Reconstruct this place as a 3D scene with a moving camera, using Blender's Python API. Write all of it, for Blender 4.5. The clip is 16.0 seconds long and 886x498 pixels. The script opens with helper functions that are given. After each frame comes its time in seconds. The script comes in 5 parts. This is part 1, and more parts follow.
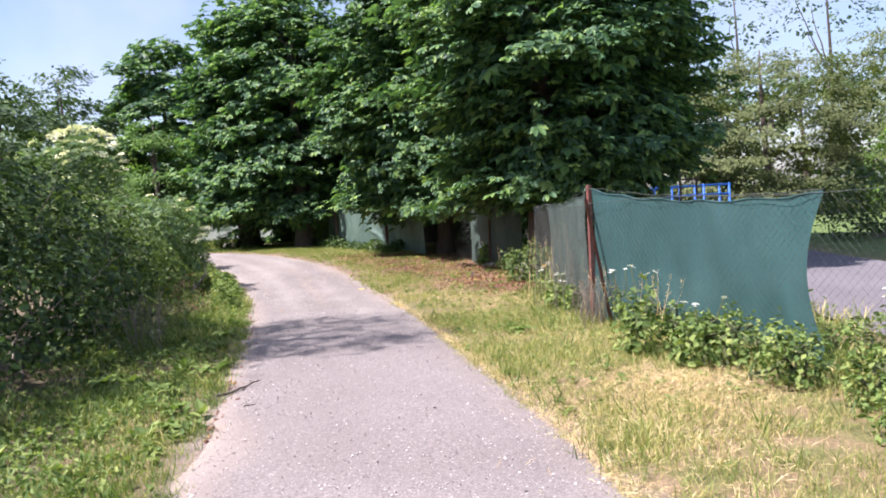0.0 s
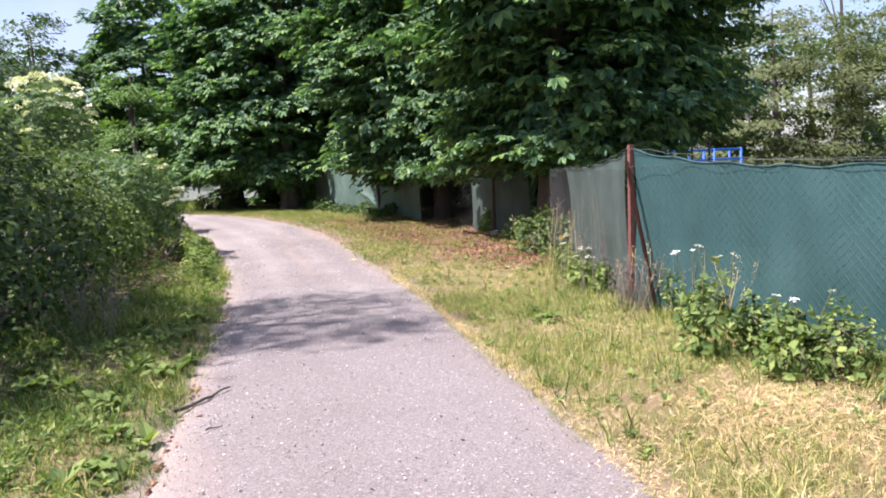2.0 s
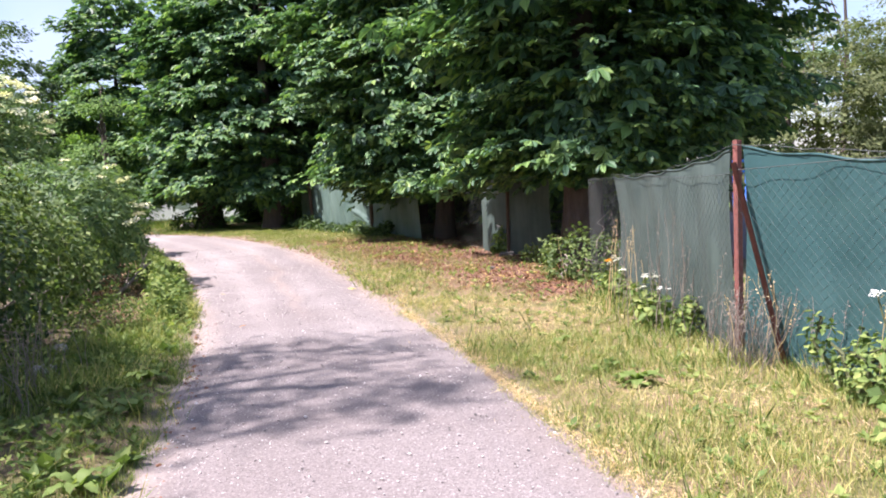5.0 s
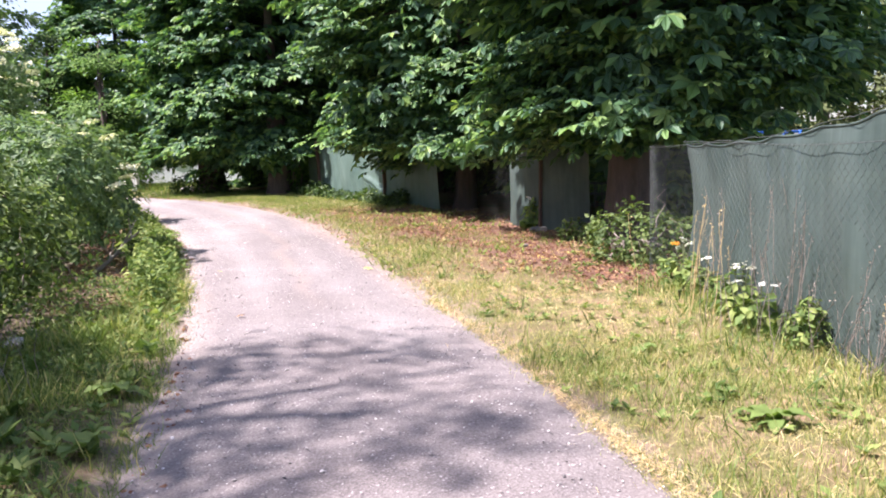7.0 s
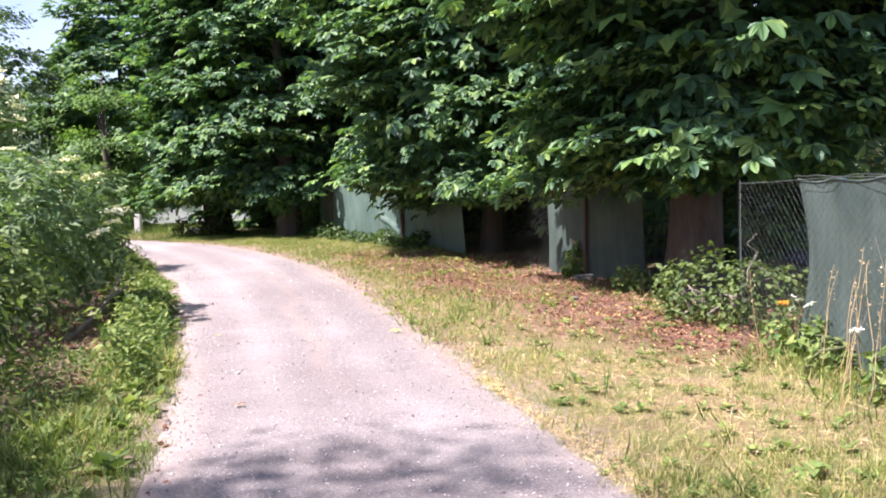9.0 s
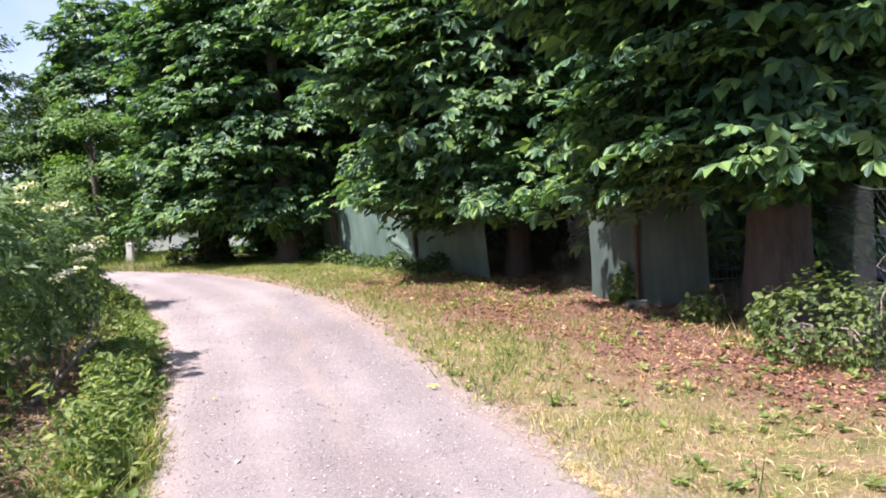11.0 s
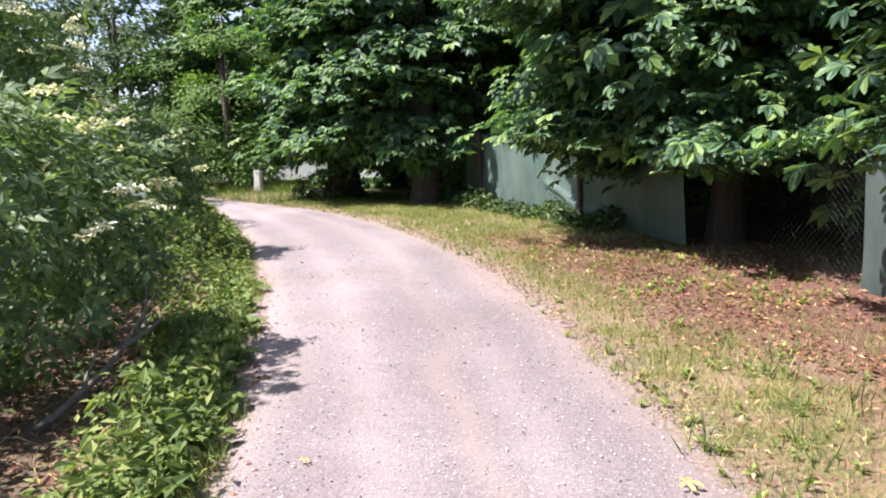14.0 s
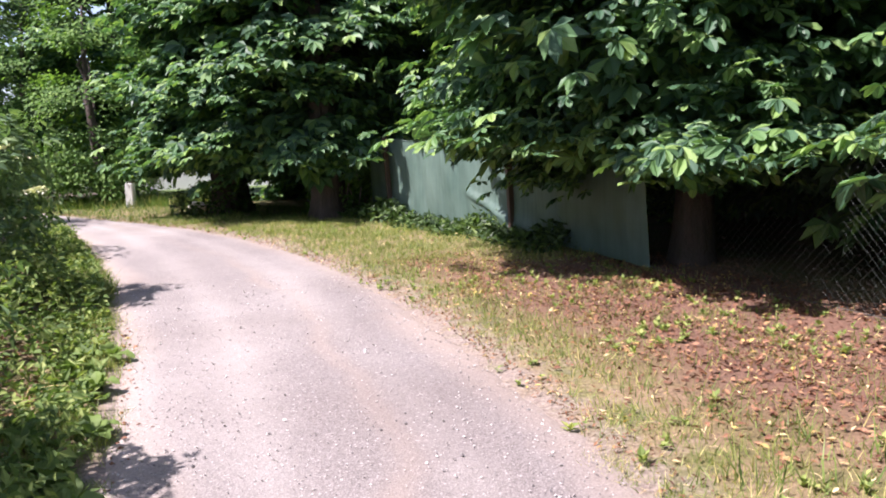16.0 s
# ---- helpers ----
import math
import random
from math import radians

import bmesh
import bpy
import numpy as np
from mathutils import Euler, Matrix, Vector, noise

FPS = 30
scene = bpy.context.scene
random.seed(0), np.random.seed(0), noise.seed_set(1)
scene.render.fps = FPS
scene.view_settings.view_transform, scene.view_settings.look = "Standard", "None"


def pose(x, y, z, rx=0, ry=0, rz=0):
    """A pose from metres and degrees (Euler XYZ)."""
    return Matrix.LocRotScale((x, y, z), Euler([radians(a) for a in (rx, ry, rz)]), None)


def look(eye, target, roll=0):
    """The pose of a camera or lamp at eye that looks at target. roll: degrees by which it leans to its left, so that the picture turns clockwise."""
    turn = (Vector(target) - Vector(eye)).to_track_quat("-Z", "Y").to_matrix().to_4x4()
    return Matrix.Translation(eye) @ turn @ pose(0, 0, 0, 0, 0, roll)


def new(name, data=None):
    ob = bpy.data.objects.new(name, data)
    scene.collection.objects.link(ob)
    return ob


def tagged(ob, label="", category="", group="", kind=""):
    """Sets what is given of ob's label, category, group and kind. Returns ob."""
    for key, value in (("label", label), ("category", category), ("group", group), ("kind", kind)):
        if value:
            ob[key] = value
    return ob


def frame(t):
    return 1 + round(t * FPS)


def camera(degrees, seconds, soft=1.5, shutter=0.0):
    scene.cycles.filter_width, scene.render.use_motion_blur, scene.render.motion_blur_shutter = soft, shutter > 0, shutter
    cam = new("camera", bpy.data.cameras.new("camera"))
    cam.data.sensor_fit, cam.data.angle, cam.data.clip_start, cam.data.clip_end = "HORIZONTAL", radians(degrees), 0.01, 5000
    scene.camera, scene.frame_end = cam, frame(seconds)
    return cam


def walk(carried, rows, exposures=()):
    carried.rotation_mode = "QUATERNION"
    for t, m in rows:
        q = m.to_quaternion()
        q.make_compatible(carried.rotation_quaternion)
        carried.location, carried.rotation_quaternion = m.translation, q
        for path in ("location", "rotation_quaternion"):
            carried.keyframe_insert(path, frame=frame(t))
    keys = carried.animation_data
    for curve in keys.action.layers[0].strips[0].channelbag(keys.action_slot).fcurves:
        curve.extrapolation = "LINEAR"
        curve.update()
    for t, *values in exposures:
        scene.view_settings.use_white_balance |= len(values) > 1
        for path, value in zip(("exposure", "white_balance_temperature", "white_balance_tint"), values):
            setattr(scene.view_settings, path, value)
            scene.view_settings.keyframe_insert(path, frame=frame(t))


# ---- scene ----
cam = camera(58.0, 16.0, soft=1.9)
PATH = [
    (0, (0.804, -4.558, 1.593), (0.728, -2.562, 1.488), -3.4),
    (0.5, (0.724, -4.041, 1.568), (0.643, -2.051, 1.383), -2.7),
    (1, (0.581, -3.652, 1.55), (0.589, -1.658, 1.388), -0.6),
    (1.5, (0.436, -3.285, 1.623), (0.428, -1.299, 1.387), -4.7),
    (2, (0.478, -2.9, 1.603), (0.43, -0.911, 1.402), -2.6),
    (2.5, (0.362, -2.572, 1.549), (0.455, -0.585, 1.339), 0.4),
    (3, (0.232, -2.25, 1.603), (0.292, -0.264, 1.376), -3.4),
    (3.5, (0.225, -1.822, 1.577), (0.208, 0.166, 1.361), -1.1),
    (3.7, (0.177, -1.669, 1.578), (0.155, 0.321, 1.374), -0.6),
    (5.8, (-0.063, 0.078, 1.492), (-0.057, 2.072, 1.337), -4.0),
    (6, (-0.069, 0.257, 1.528), (-0.126, 2.249, 1.367), -1.7),
    (6.5, (-0.239, 0.535, 1.513), (-0.336, 2.524, 1.326), 1.9),
    (7, (-0.387, 0.951, 1.507), (-0.404, 2.936, 1.268), -1.8),
    (7.5, (-0.394, 1.444, 1.533), (-0.52, 3.426, 1.292), -0.6),
    (8, (-0.602, 1.83, 1.498), (-0.625, 3.823, 1.334), 0.4),
    (8.5, (-0.628, 2.315, 1.455), (-0.623, 4.31, 1.316), -2.3),
    (8.7, (-0.675, 2.441, 1.501), (-0.705, 4.435, 1.359), -2.4),
    (10.8, (-1.125, 4.115, 1.606), (-1.163, 6.108, 1.451), -1.8),
    (11, (-1.165, 4.29, 1.601), (-1.196, 6.286, 1.493), -4.1),
    (11.5, (-1.23, 4.797, 1.624), (-1.376, 6.785, 1.457), 1.1),
    (11.9, (-1.35, 5.248, 1.608), (-1.413, 7.235, 1.39), 1.6),
    (12, (-1.341, 5.354, 1.599), (-1.475, 7.335, 1.359), 0.6),
    (12.5, (-1.438, 5.934, 1.606), (-1.743, 7.897, 1.371), -2.1),
    (13, (-1.588, 6.444, 1.624), (-1.857, 8.416, 1.431), 0.2),
    (13.5, (-1.767, 6.867, 1.617), (-1.97, 8.84, 1.357), -2.6),
    (14, (-1.907, 7.352, 1.654), (-2.263, 9.304, 1.404), -1.5),
    (14.5, (-2.16, 7.771, 1.619), (-2.536, 9.727, 1.434), -0.7),
    (15, (-2.311, 8.229, 1.684), (-2.663, 10.189, 1.49), -4.2),
    (15.5, (-2.423, 8.799, 1.68), (-2.621, 10.779, 1.478), 1.3),
    (16, (-2.557, 9.417, 1.732), (-2.645, 11.399, 1.479), -2.5),
]
walk(cam, [(t, look(e, g, r)) for t, e, g, r in PATH], exposures=[(0.0, 1.30, 6200, 24), (3.5, 1.33, 6200, 27), (6.0, 1.58, 6200, 28), (8.5, 1.58, 6200, 28), (12.0, 1.38, 6200, 27), (16.0, 1.38, 6200, 27)])

# ---- world and sun ----
SUN_AZ = math.atan2(-0.93, -0.36)      # clockwise from +y
SUN_EL = radians(57)
world = bpy.data.worlds.new("World")
scene.world = world
world.use_nodes = True
wn, wl = world.node_tree.nodes, world.node_tree.links
sky = wn.new("ShaderNodeTexSky")
sky.sky_type = "NISHITA"
sky.sun_disc = False
sky.sun_elevation = SUN_EL
sky.sun_rotation = SUN_AZ % (2 * math.pi)
sky.air_density, sky.dust_density, sky.ozone_density = 1.0, 1.5, 1.0
wn["Background"].inputs["Strength"].default_value = 0.09
cn = wn.new("ShaderNodeTexNoise")
cn.inputs["Scale"].default_value, cn.inputs["Detail"].default_value = 2.2, 6
cr = wn.new("ShaderNodeValToRGB")
cr.color_ramp.elements[0].position, cr.color_ramp.elements[1].position = 0.50, 0.80
cmix = wn.new("ShaderNodeMix")
cmix.data_type = "RGBA"
wl.new(cn.outputs["Fac"], cr.inputs["Fac"])
wl.new(cr.outputs["Color"], cmix.inputs["Factor"])
wl.new(sky.outputs["Color"], cmix.inputs["A"])
cmix.inputs["B"].default_value = (4.6, 5.1, 5.8, 1)
wl.new(cmix.outputs["Result"], wn["Background"].inputs["Color"])
sun = new("sun", bpy.data.lights.new("sun", "SUN"))
sun.data.energy, sun.data.angle, sun.data.color = 5.0, radians(0.9), (1.0, 0.95, 0.86)
SUN_DIR = Vector((math.sin(SUN_AZ) * math.cos(SUN_EL), math.cos(SUN_AZ) * math.cos(SUN_EL), math.sin(SUN_EL)))
sun.matrix_world = look((0, 0, 30), Vector((0, 0, 30)) - SUN_DIR)
sun.location = SUN_DIR * 60

# ---- mesh helpers ----
R = np.random.RandomState


def np_mesh(name, verts, faces, mat=None, smooth=False):
    """A mesh from arrays of points and of equal-sided faces."""
    verts, faces = np.asarray(verts, np.float32), np.asarray(faces, np.int32)
    me = bpy.data.meshes.new(name)
    n, k = faces.shape
    me.vertices.add(len(verts))
    me.vertices.foreach_set("co", verts.ravel())
    me.loops.add(n * k)
    me.loops.foreach_set("vertex_index", faces.ravel())
    me.polygons.add(n)
    me.polygons.foreach_set("loop_start", np.arange(0, n * k, k, dtype=np.int32))
    me.polygons.foreach_set("use_smooth", np.full(n, smooth))
    me.update(calc_edges=True)
    if mat:
        me.materials.append(mat)
    return me


def bm_mesh(name, bm, mat, smooth=False):
    me = bpy.data.meshes.new(name)
    for f in bm.faces:
        f.smooth = smooth
    bm.to_mesh(me)
    bm.free()
    me.materials.append(mat)
    return me


def part(name, me, parent=None, label="", kind=""):
    """Links a mesh as one part under a thing, or as a thing of its own."""
    ob = new(name, me)
    if parent is not None:
        ob.parent = parent
    return tagged(ob, label=label, kind=kind)


def thing(name, label, category, at=(0, 0, 0), group="", kind=""):
    ob = new(name)
    ob.location = at
    ob.empty_display_size = 0.2
    return tagged(ob, label, category, group, kind)


def join(items):
    """Several (verts, faces) arrays as one."""
    vs, fs, k = [], [], 0
    for v, f in items:
        vs.append(np.asarray(v, float))
        fs.append(np.asarray(f, int) + k)
        k += len(v)
    return np.concatenate(vs), np.concatenate(fs)


def tube(points, radii, sides=8, cap=True):
    """A round tube along points, as quads."""
    pts = np.asarray(points, float)
    radii = np.broadcast_to(radii, len(pts))
    tang = np.gradient(pts, axis=0)
    tang /= np.linalg.norm(tang, axis=1)[:, None] + 1e-9
    ref = np.where(np.abs(tang[:, 2:3]) > 0.9, [[1.0, 0, 0]], [[0, 0, 1.0]])
    u = np.cross(tang, ref)
    u /= np.linalg.norm(u, axis=1)[:, None] + 1e-9
    w = np.cross(tang, u)
    a = np.linspace(0, 2 * np.pi, sides, endpoint=False)
    ring = u[:, None] * np.cos(a)[None, :, None] + w[:, None] * np.sin(a)[None, :, None]
    v = (pts[:, None] + ring * radii[:, None, None]).reshape(-1, 3)
    i, j = np.meshgrid(np.arange(len(pts) - 1), np.arange(sides), indexing="ij")
    jn = (j + 1) % sides
    f = np.stack([i * sides + j, i * sides + jn, (i + 1) * sides + jn, (i + 1) * sides + j], -1).reshape(-1, 4)
    if cap and sides % 2 == 0:
        for base in (0, (len(pts) - 1) * sides):
            for q in range(0, sides - 2, 2):
                f = np.vstack([f, [[base, base + q + 1, base + q + 2, base + (q + 3) % sides]]])
    return v, f


def box(cx, cy, cz, sx, sy, sz, bevel=0.006, segments=2, jitter=0.0, seed=0):
    """A bevelled box as a bmesh, sizes are full widths."""
    bm = bmesh.new()
    bmesh.ops.create_cube(bm, size=1)
    bmesh.ops.scale(bm, vec=(sx, sy, sz), verts=bm.verts)
    if bevel:
        bmesh.ops.bevel(bm, geom=bm.edges[:], offset=bevel, segments=segments, affect="EDGES")
    rg = R(seed)
    for v in bm.verts:
        v.co += Vector((cx, cy, cz)) + Vector(rg.normal(0, 1, 3) * jitter)
    return bm


def smooth_noise(x, y, seed=0):
    """Cheap sum of sines, about -1 to 1."""
    rg = R(seed)
    out = 0
    for k in range(5):
        fx, fy, ph = rg.normal(0, 1, 2).tolist() + [rg.uniform(0, 6.28)]
        out = out + np.sin(fx * x + fy * y + ph) * 0.4
    return out


def ground_z(x, y):
    """Height of the ground: level, then a slow rise along the lane."""
    u = np.clip((np.asarray(y, float) - 8) / 18, 0, 1)
    return 0.32 * u * u * (3 - 2 * u)


# the lane's two edges (x at y)
EDGE_Y = np.array([-30, -12, -5, 0, 2.8, 5, 7, 9, 11, 13, 15, 17, 19, 21.5, 24, 27, 30, 34])
LEFT_X = np.array([2.2, 0.15, -0.45, -0.98, -1.6, -2.02, -2.52, -3.08, -3.72, -4.42, -5.2, -6.08, -7.1, -8.45, -9.95, -11.9, -14.2, -17.6])
RIGHT_X = np.array([5.6, 3.3, 2.25, 1.46, 0.88, 0.38, -0.10, -0.62, -1.24, -1.84, -2.46, -3.2, -4.2, -5.6, -7.4, -10.2, -13.3, -17.0])


def lane_left(y):
    y = np.asarray(y, float)
    return sum(np.interp(y + d, EDGE_Y, LEFT_X) for d in (-1.2, -0.6, 0, 0.6, 1.2)) / 5


def lane_right(y):
    y = np.asarray(y, float)
    return sum(np.interp(y + d, EDGE_Y, RIGHT_X) for d in (-1.2, -0.6, 0, 0.6, 1.2)) / 5


# ---- materials ----
def mat_new(name):
    m = bpy.data.materials.new(name)
    m.use_nodes = True
    return m, m.node_tree.nodes, m.node_tree.links, m.node_tree.nodes["Principled BSDF"]


def ramp(nodes, stops):
    r = nodes.new("ShaderNodeValToRGB")
    e = r.color_ramp.elements
    while len(e) < len(stops):
        e.new(0.5)
    for el, (p, c) in zip(e, stops):
        el.position, el.color = p, (*c, 1)
    return r


def noise_node(nodes, links, scale, detail=6, rough=0.6, coord=None):
    n = nodes.new("ShaderNodeTexNoise")
    n.inputs["Scale"].default_value, n.inputs["Detail"].default_value, n.inputs["Roughness"].default_value = scale, detail, rough
    if coord:
        links.new(coord, n.inputs["Vector"])
    return n


def mix_col(nodes, links, fac, a, b, blend="MIX"):
    m = nodes.new("ShaderNodeMix")
    m.data_type, m.blend_type = "RGBA", blend
    for sock, val in (("Factor", fac), ("A", a), ("B", b)):
        if isinstance(val, (int, float)):
            m.inputs[sock].default_value = val
        elif isinstance(val, tuple):
            m.inputs[sock].default_value = (*val, 1)
        else:
            links.new(val, m.inputs[sock])
    return m.outputs["Result"]


def bump(nodes, links, height, bsdf, strength=0.4, distance=0.01):
    b = nodes.new("ShaderNodeBump")
    b.inputs["Strength"].default_value, b.inputs["Distance"].default_value = strength, distance
    links.new(height, b.inputs["Height"])
    links.new(b.outputs["Normal"], bsdf.inputs["Normal"])


def leaf_mat(name, stops, through_light=0.35, rough=0.5, obj=False, patch=0.25, spec=0.3):
    """Leaves: colour differs from leaf to leaf and in soft patches; light passes through in part."""
    m, n, l, p = mat_new(name)
    if obj:
        src = n.new("ShaderNodeObjectInfo").outputs["Random"]
    else:
        src = n.new("ShaderNodeNewGeometry").outputs["Random Per Island"]
    co = n.new("ShaderNodeTexCoord").outputs["Object"]
    nz = noise_node(n, l, 0.7, 3, 0.5, co)
    mth = n.new("ShaderNodeMath")
    mth.operation = "MULTIPLY_ADD"
    l.new(nz.outputs["Fac"], mth.inputs[0])
    mth.inputs[1].default_value = patch * 2
    mth.inputs[2].default_value = -patch
    ad = n.new("ShaderNodeMath")
    ad.operation = "ADD"
    ad.use_clamp = True
    l.new(src, ad.inputs[0])
    l.new(mth.outputs[0], ad.inputs[1])
    r = ramp(n, [(q, (c[0] * 1.04, c[1] * 0.96, c[2] * 1.25) if c[1] > c[0] else c) for q, c in stops])
    l.new(ad.outputs[0], r.inputs["Fac"])
    l.new(r.outputs["Color"], p.inputs["Base Color"])
    p.inputs["Roughness"].default_value = rough
    p.inputs["Specular IOR Level"].default_value = spec
    tr = n.new("ShaderNodeBsdfTranslucent")
    warm = mix_col(n, l, 1.0, r.outputs["Color"], (1.0, 1.14, 0.5), "MULTIPLY")
    l.new(warm, tr.inputs["Color"])
    mx = n.new("ShaderNodeMixShader")
    mx.inputs["Fac"].default_value = through_light
    l.new(p.outputs["BSDF"], mx.inputs[1])
    l.new(tr.outputs["BSDF"], mx.inputs[2])
    l.new(mx.outputs["Shader"], n["Material Output"].inputs["Surface"])
    return m


CHESTNUT = leaf_mat("chestnut leaf", [(0.0, (0.037, 0.092, 0.042)), (0.4, (0.073, 0.165, 0.066)), (0.75, (0.13, 0.265, 0.07)), (1.0, (0.25, 0.40, 0.095))], 0.31, 0.5, patch=0.35, spec=0.3)
CHESTNUT_ONE = leaf_mat("chestnut single leaf", [(0.0, (0.04, 0.10, 0.038)), (0.6, (0.075, 0.165, 0.048)), (1.0, (0.18, 0.30, 0.07))], 0.31, 0.5, obj=True, spec=0.3)
MAPLE = leaf_mat("light tree leaf", [(0.0, (0.064, 0.136, 0.03)), (0.6, (0.118, 0.238, 0.045)), (1.0, (0.195, 0.325, 0.068))], 0.4, 0.6, spec=0.15)
FARLEAF = leaf_mat("far tree leaf", [(0.0, (0.036, 0.074, 0.03)), (0.5, (0.07, 0.125, 0.044)), (1.0, (0.125, 0.195, 0.07))], 0.3, 0.65, spec=0.12)
WILLOW = leaf_mat("willow leaf", [(0.0, (0.085, 0.115, 0.048)), (0.5, (0.135, 0.175, 0.065)), (1.0, (0.20, 0.245, 0.09))], 0.4, 0.75, spec=0.05)
# yellower copy of the shrub leaf, its colour also lightened for sunlit bushes
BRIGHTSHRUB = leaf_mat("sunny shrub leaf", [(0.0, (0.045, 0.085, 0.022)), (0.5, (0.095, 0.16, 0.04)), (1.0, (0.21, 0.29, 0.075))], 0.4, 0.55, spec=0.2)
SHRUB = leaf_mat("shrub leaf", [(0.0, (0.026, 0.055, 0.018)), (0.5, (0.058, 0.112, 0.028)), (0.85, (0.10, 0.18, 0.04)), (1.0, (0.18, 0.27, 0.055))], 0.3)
ELDER = leaf_mat("elder leaf", [(0.0, (0.06, 0.12, 0.046)), (0.5, (0.135, 0.235, 0.082)), (1.0, (0.205, 0.305, 0.098))], 0.36, 0.5, spec=0.22)
HERB = leaf_mat("herb leaf", [(0.0, (0.07, 0.125, 0.03)), (0.5, (0.14, 0.23, 0.05)), (1.0, (0.29, 0.37, 0.09))], 0.35, 0.6, spec=0.18)
SEEDLING = leaf_mat("seedling leaf", [(0.0, (0.13, 0.20, 0.045)), (0.5, (0.22, 0.31, 0.07)), (1.0, (0.38, 0.44, 0.12))], 0.4, 0.6, spec=0.15)
GRASS = leaf_mat("grass blade", [(0.0, (0.12, 0.19, 0.035)), (0.35, (0.23, 0.30, 0.06)), (0.6, (0.37, 0.38, 0.11)), (0.8, (0.52, 0.45, 0.19)), (1.0, (0.68, 0.57, 0.32))], 0.35, 0.55, patch=0.35)
GREENGOLD = leaf_mat("yellow-green grass blade", [(0.0, (0.10, 0.17, 0.03)), (0.5, (0.21, 0.29, 0.06)), (0.85, (0.34, 0.37, 0.10)), (1.0, (0.55, 0.47, 0.2))], 0.38, 0.5)
LUSH = leaf_mat("lush grass blade", [(0.0, (0.05, 0.10, 0.018)), (0.5, (0.105, 0.185, 0.032)), (0.85, (0.19, 0.28, 0.055)), (1.0, (0.42, 0.38, 0.15))], 0.38, 0.5)
STRAW = leaf_mat("dry straw", [(0.0, (0.42, 0.29, 0.13)), (0.5, (0.58, 0.43, 0.22)), (1.0, (0.75, 0.6, 0.36))], 0.2, 0.6)
THATCH = leaf_mat("brown thatch", [(0.0, (0.20, 0.12, 0.07)), (0.5, (0.33, 0.22, 0.13)), (1.0, (0.48, 0.35, 0.22))], 0.15, 0.7)
LITTER = leaf_mat("fallen leaf", [(0.0, (0.09, 0.04, 0.026)), (0.5, (0.21, 0.095, 0.055)), (0.85, (0.32, 0.165, 0.095)), (0.97, (0.40, 0.25, 0.11)), (1.0, (0.55, 0.42, 0.12))], 0.15, 0.65)
PETAL = leaf_mat("cream blossom", [(0.0, (0.70, 0.68, 0.45)), (0.5, (0.82, 0.80, 0.62)), (1.0, (0.88, 0.87, 0.78))], 0.25, 0.6)
WHITEPETAL = leaf_mat("white blossom", [(0.0, (0.72, 0.72, 0.70)), (1.0, (0.86, 0.86, 0.84))], 0.25, 0.6)


def bark_mat(name, dark, light, scale=9.0):
    m, n, l, p = mat_new(name)
    co = n.new("ShaderNodeTexCoord").outputs["Object"]
    mp = n.new("ShaderNodeMapping")
    mp.inputs["Scale"].default_value = (1, 1, 0.22)
    l.new(co, mp.inputs["Vector"])
    a = noise_node(n, l, scale, 8, 0.7, mp.outputs["Vector"])
    b = noise_node(n, l, 1.6, 3, 0.5, co)
    r = ramp(n, [(0.3, dark), (0.7, light)])
    l.new(a.outputs["Fac"], r.inputs["Fac"])
    c = mix_col(n, l, b.outputs["Fac"], r.outputs["Color"], tuple(x * 0.6 + 0.02 for x in light))
    l.new(c, p.inputs["Base Color"])
    p.inputs["Roughness"].default_value = 0.9
    bump(n, l, a.outputs["Fac"], p, 1.0, 0.05)
    return m


BARK = bark_mat("chestnut bark", (0.02, 0.014, 0.012), (0.125, 0.09, 0.074), 13.0)
TWIG = bark_mat("grey twig", (0.15, 0.125, 0.10), (0.40, 0.34, 0.28), 20)
STEM = bark_mat("green stem", (0.07, 0.10, 0.03), (0.16, 0.18, 0.07), 20)


def plain_mat(name, c1, c2, scale=12.0, rough=0.7, metal=0.0, bmp=0.3, dist=0.004):
    m, n, l, p = mat_new(name)
    co = n.new("ShaderNodeTexCoord").outputs["Object"]
    a = noise_node(n, l, scale, 8, 0.65, co)
    b = noise_node(n, l, scale * 0.13, 3, 0.5, co)
    r = ramp(n, [(0.32, c1), (0.68, c2)])
    l.new(a.outputs["Fac"], r.inputs["Fac"])
    c = mix_col(n, l, b.outputs["Fac"], r.outputs["Color"], tuple((x + y) * 0.42 for x, y in zip(c1, c2)))
    l.new(c, p.inputs["Base Color"])
    p.inputs["Roughness"].default_value, p.inputs["Metallic"].default_value = rough, metal
    bump(n, l, a.outputs["Fac"], p, bmp, dist)
    return m


RUST = plain_mat("flaking red paint on rust", (0.11, 0.038, 0.032), (0.27, 0.095, 0.075), 26, 0.8)
RUSTDARK = plain_mat("dark rusty steel", (0.05, 0.034, 0.028), (0.13, 0.078, 0.055), 26, 0.85)
WIRE = plain_mat("weathered galvanised wire", (0.038, 0.048, 0.045), (0.085, 0.096, 0.09), 30, 0.75, 0.0)
CONCRETE = plain_mat("old concrete", (0.09, 0.087, 0.082), (0.20, 0.19, 0.178), 14, 0.9)
WHITEPAINT = plain_mat("weathered white paint", (0.62, 0.62, 0.58), (0.80, 0.80, 0.77), 8, 0.7)
HOUSEWALL = plain_mat("pale grey render", (0.68, 0.69, 0.74), (0.78, 0.79, 0.83), 3, 0.9)
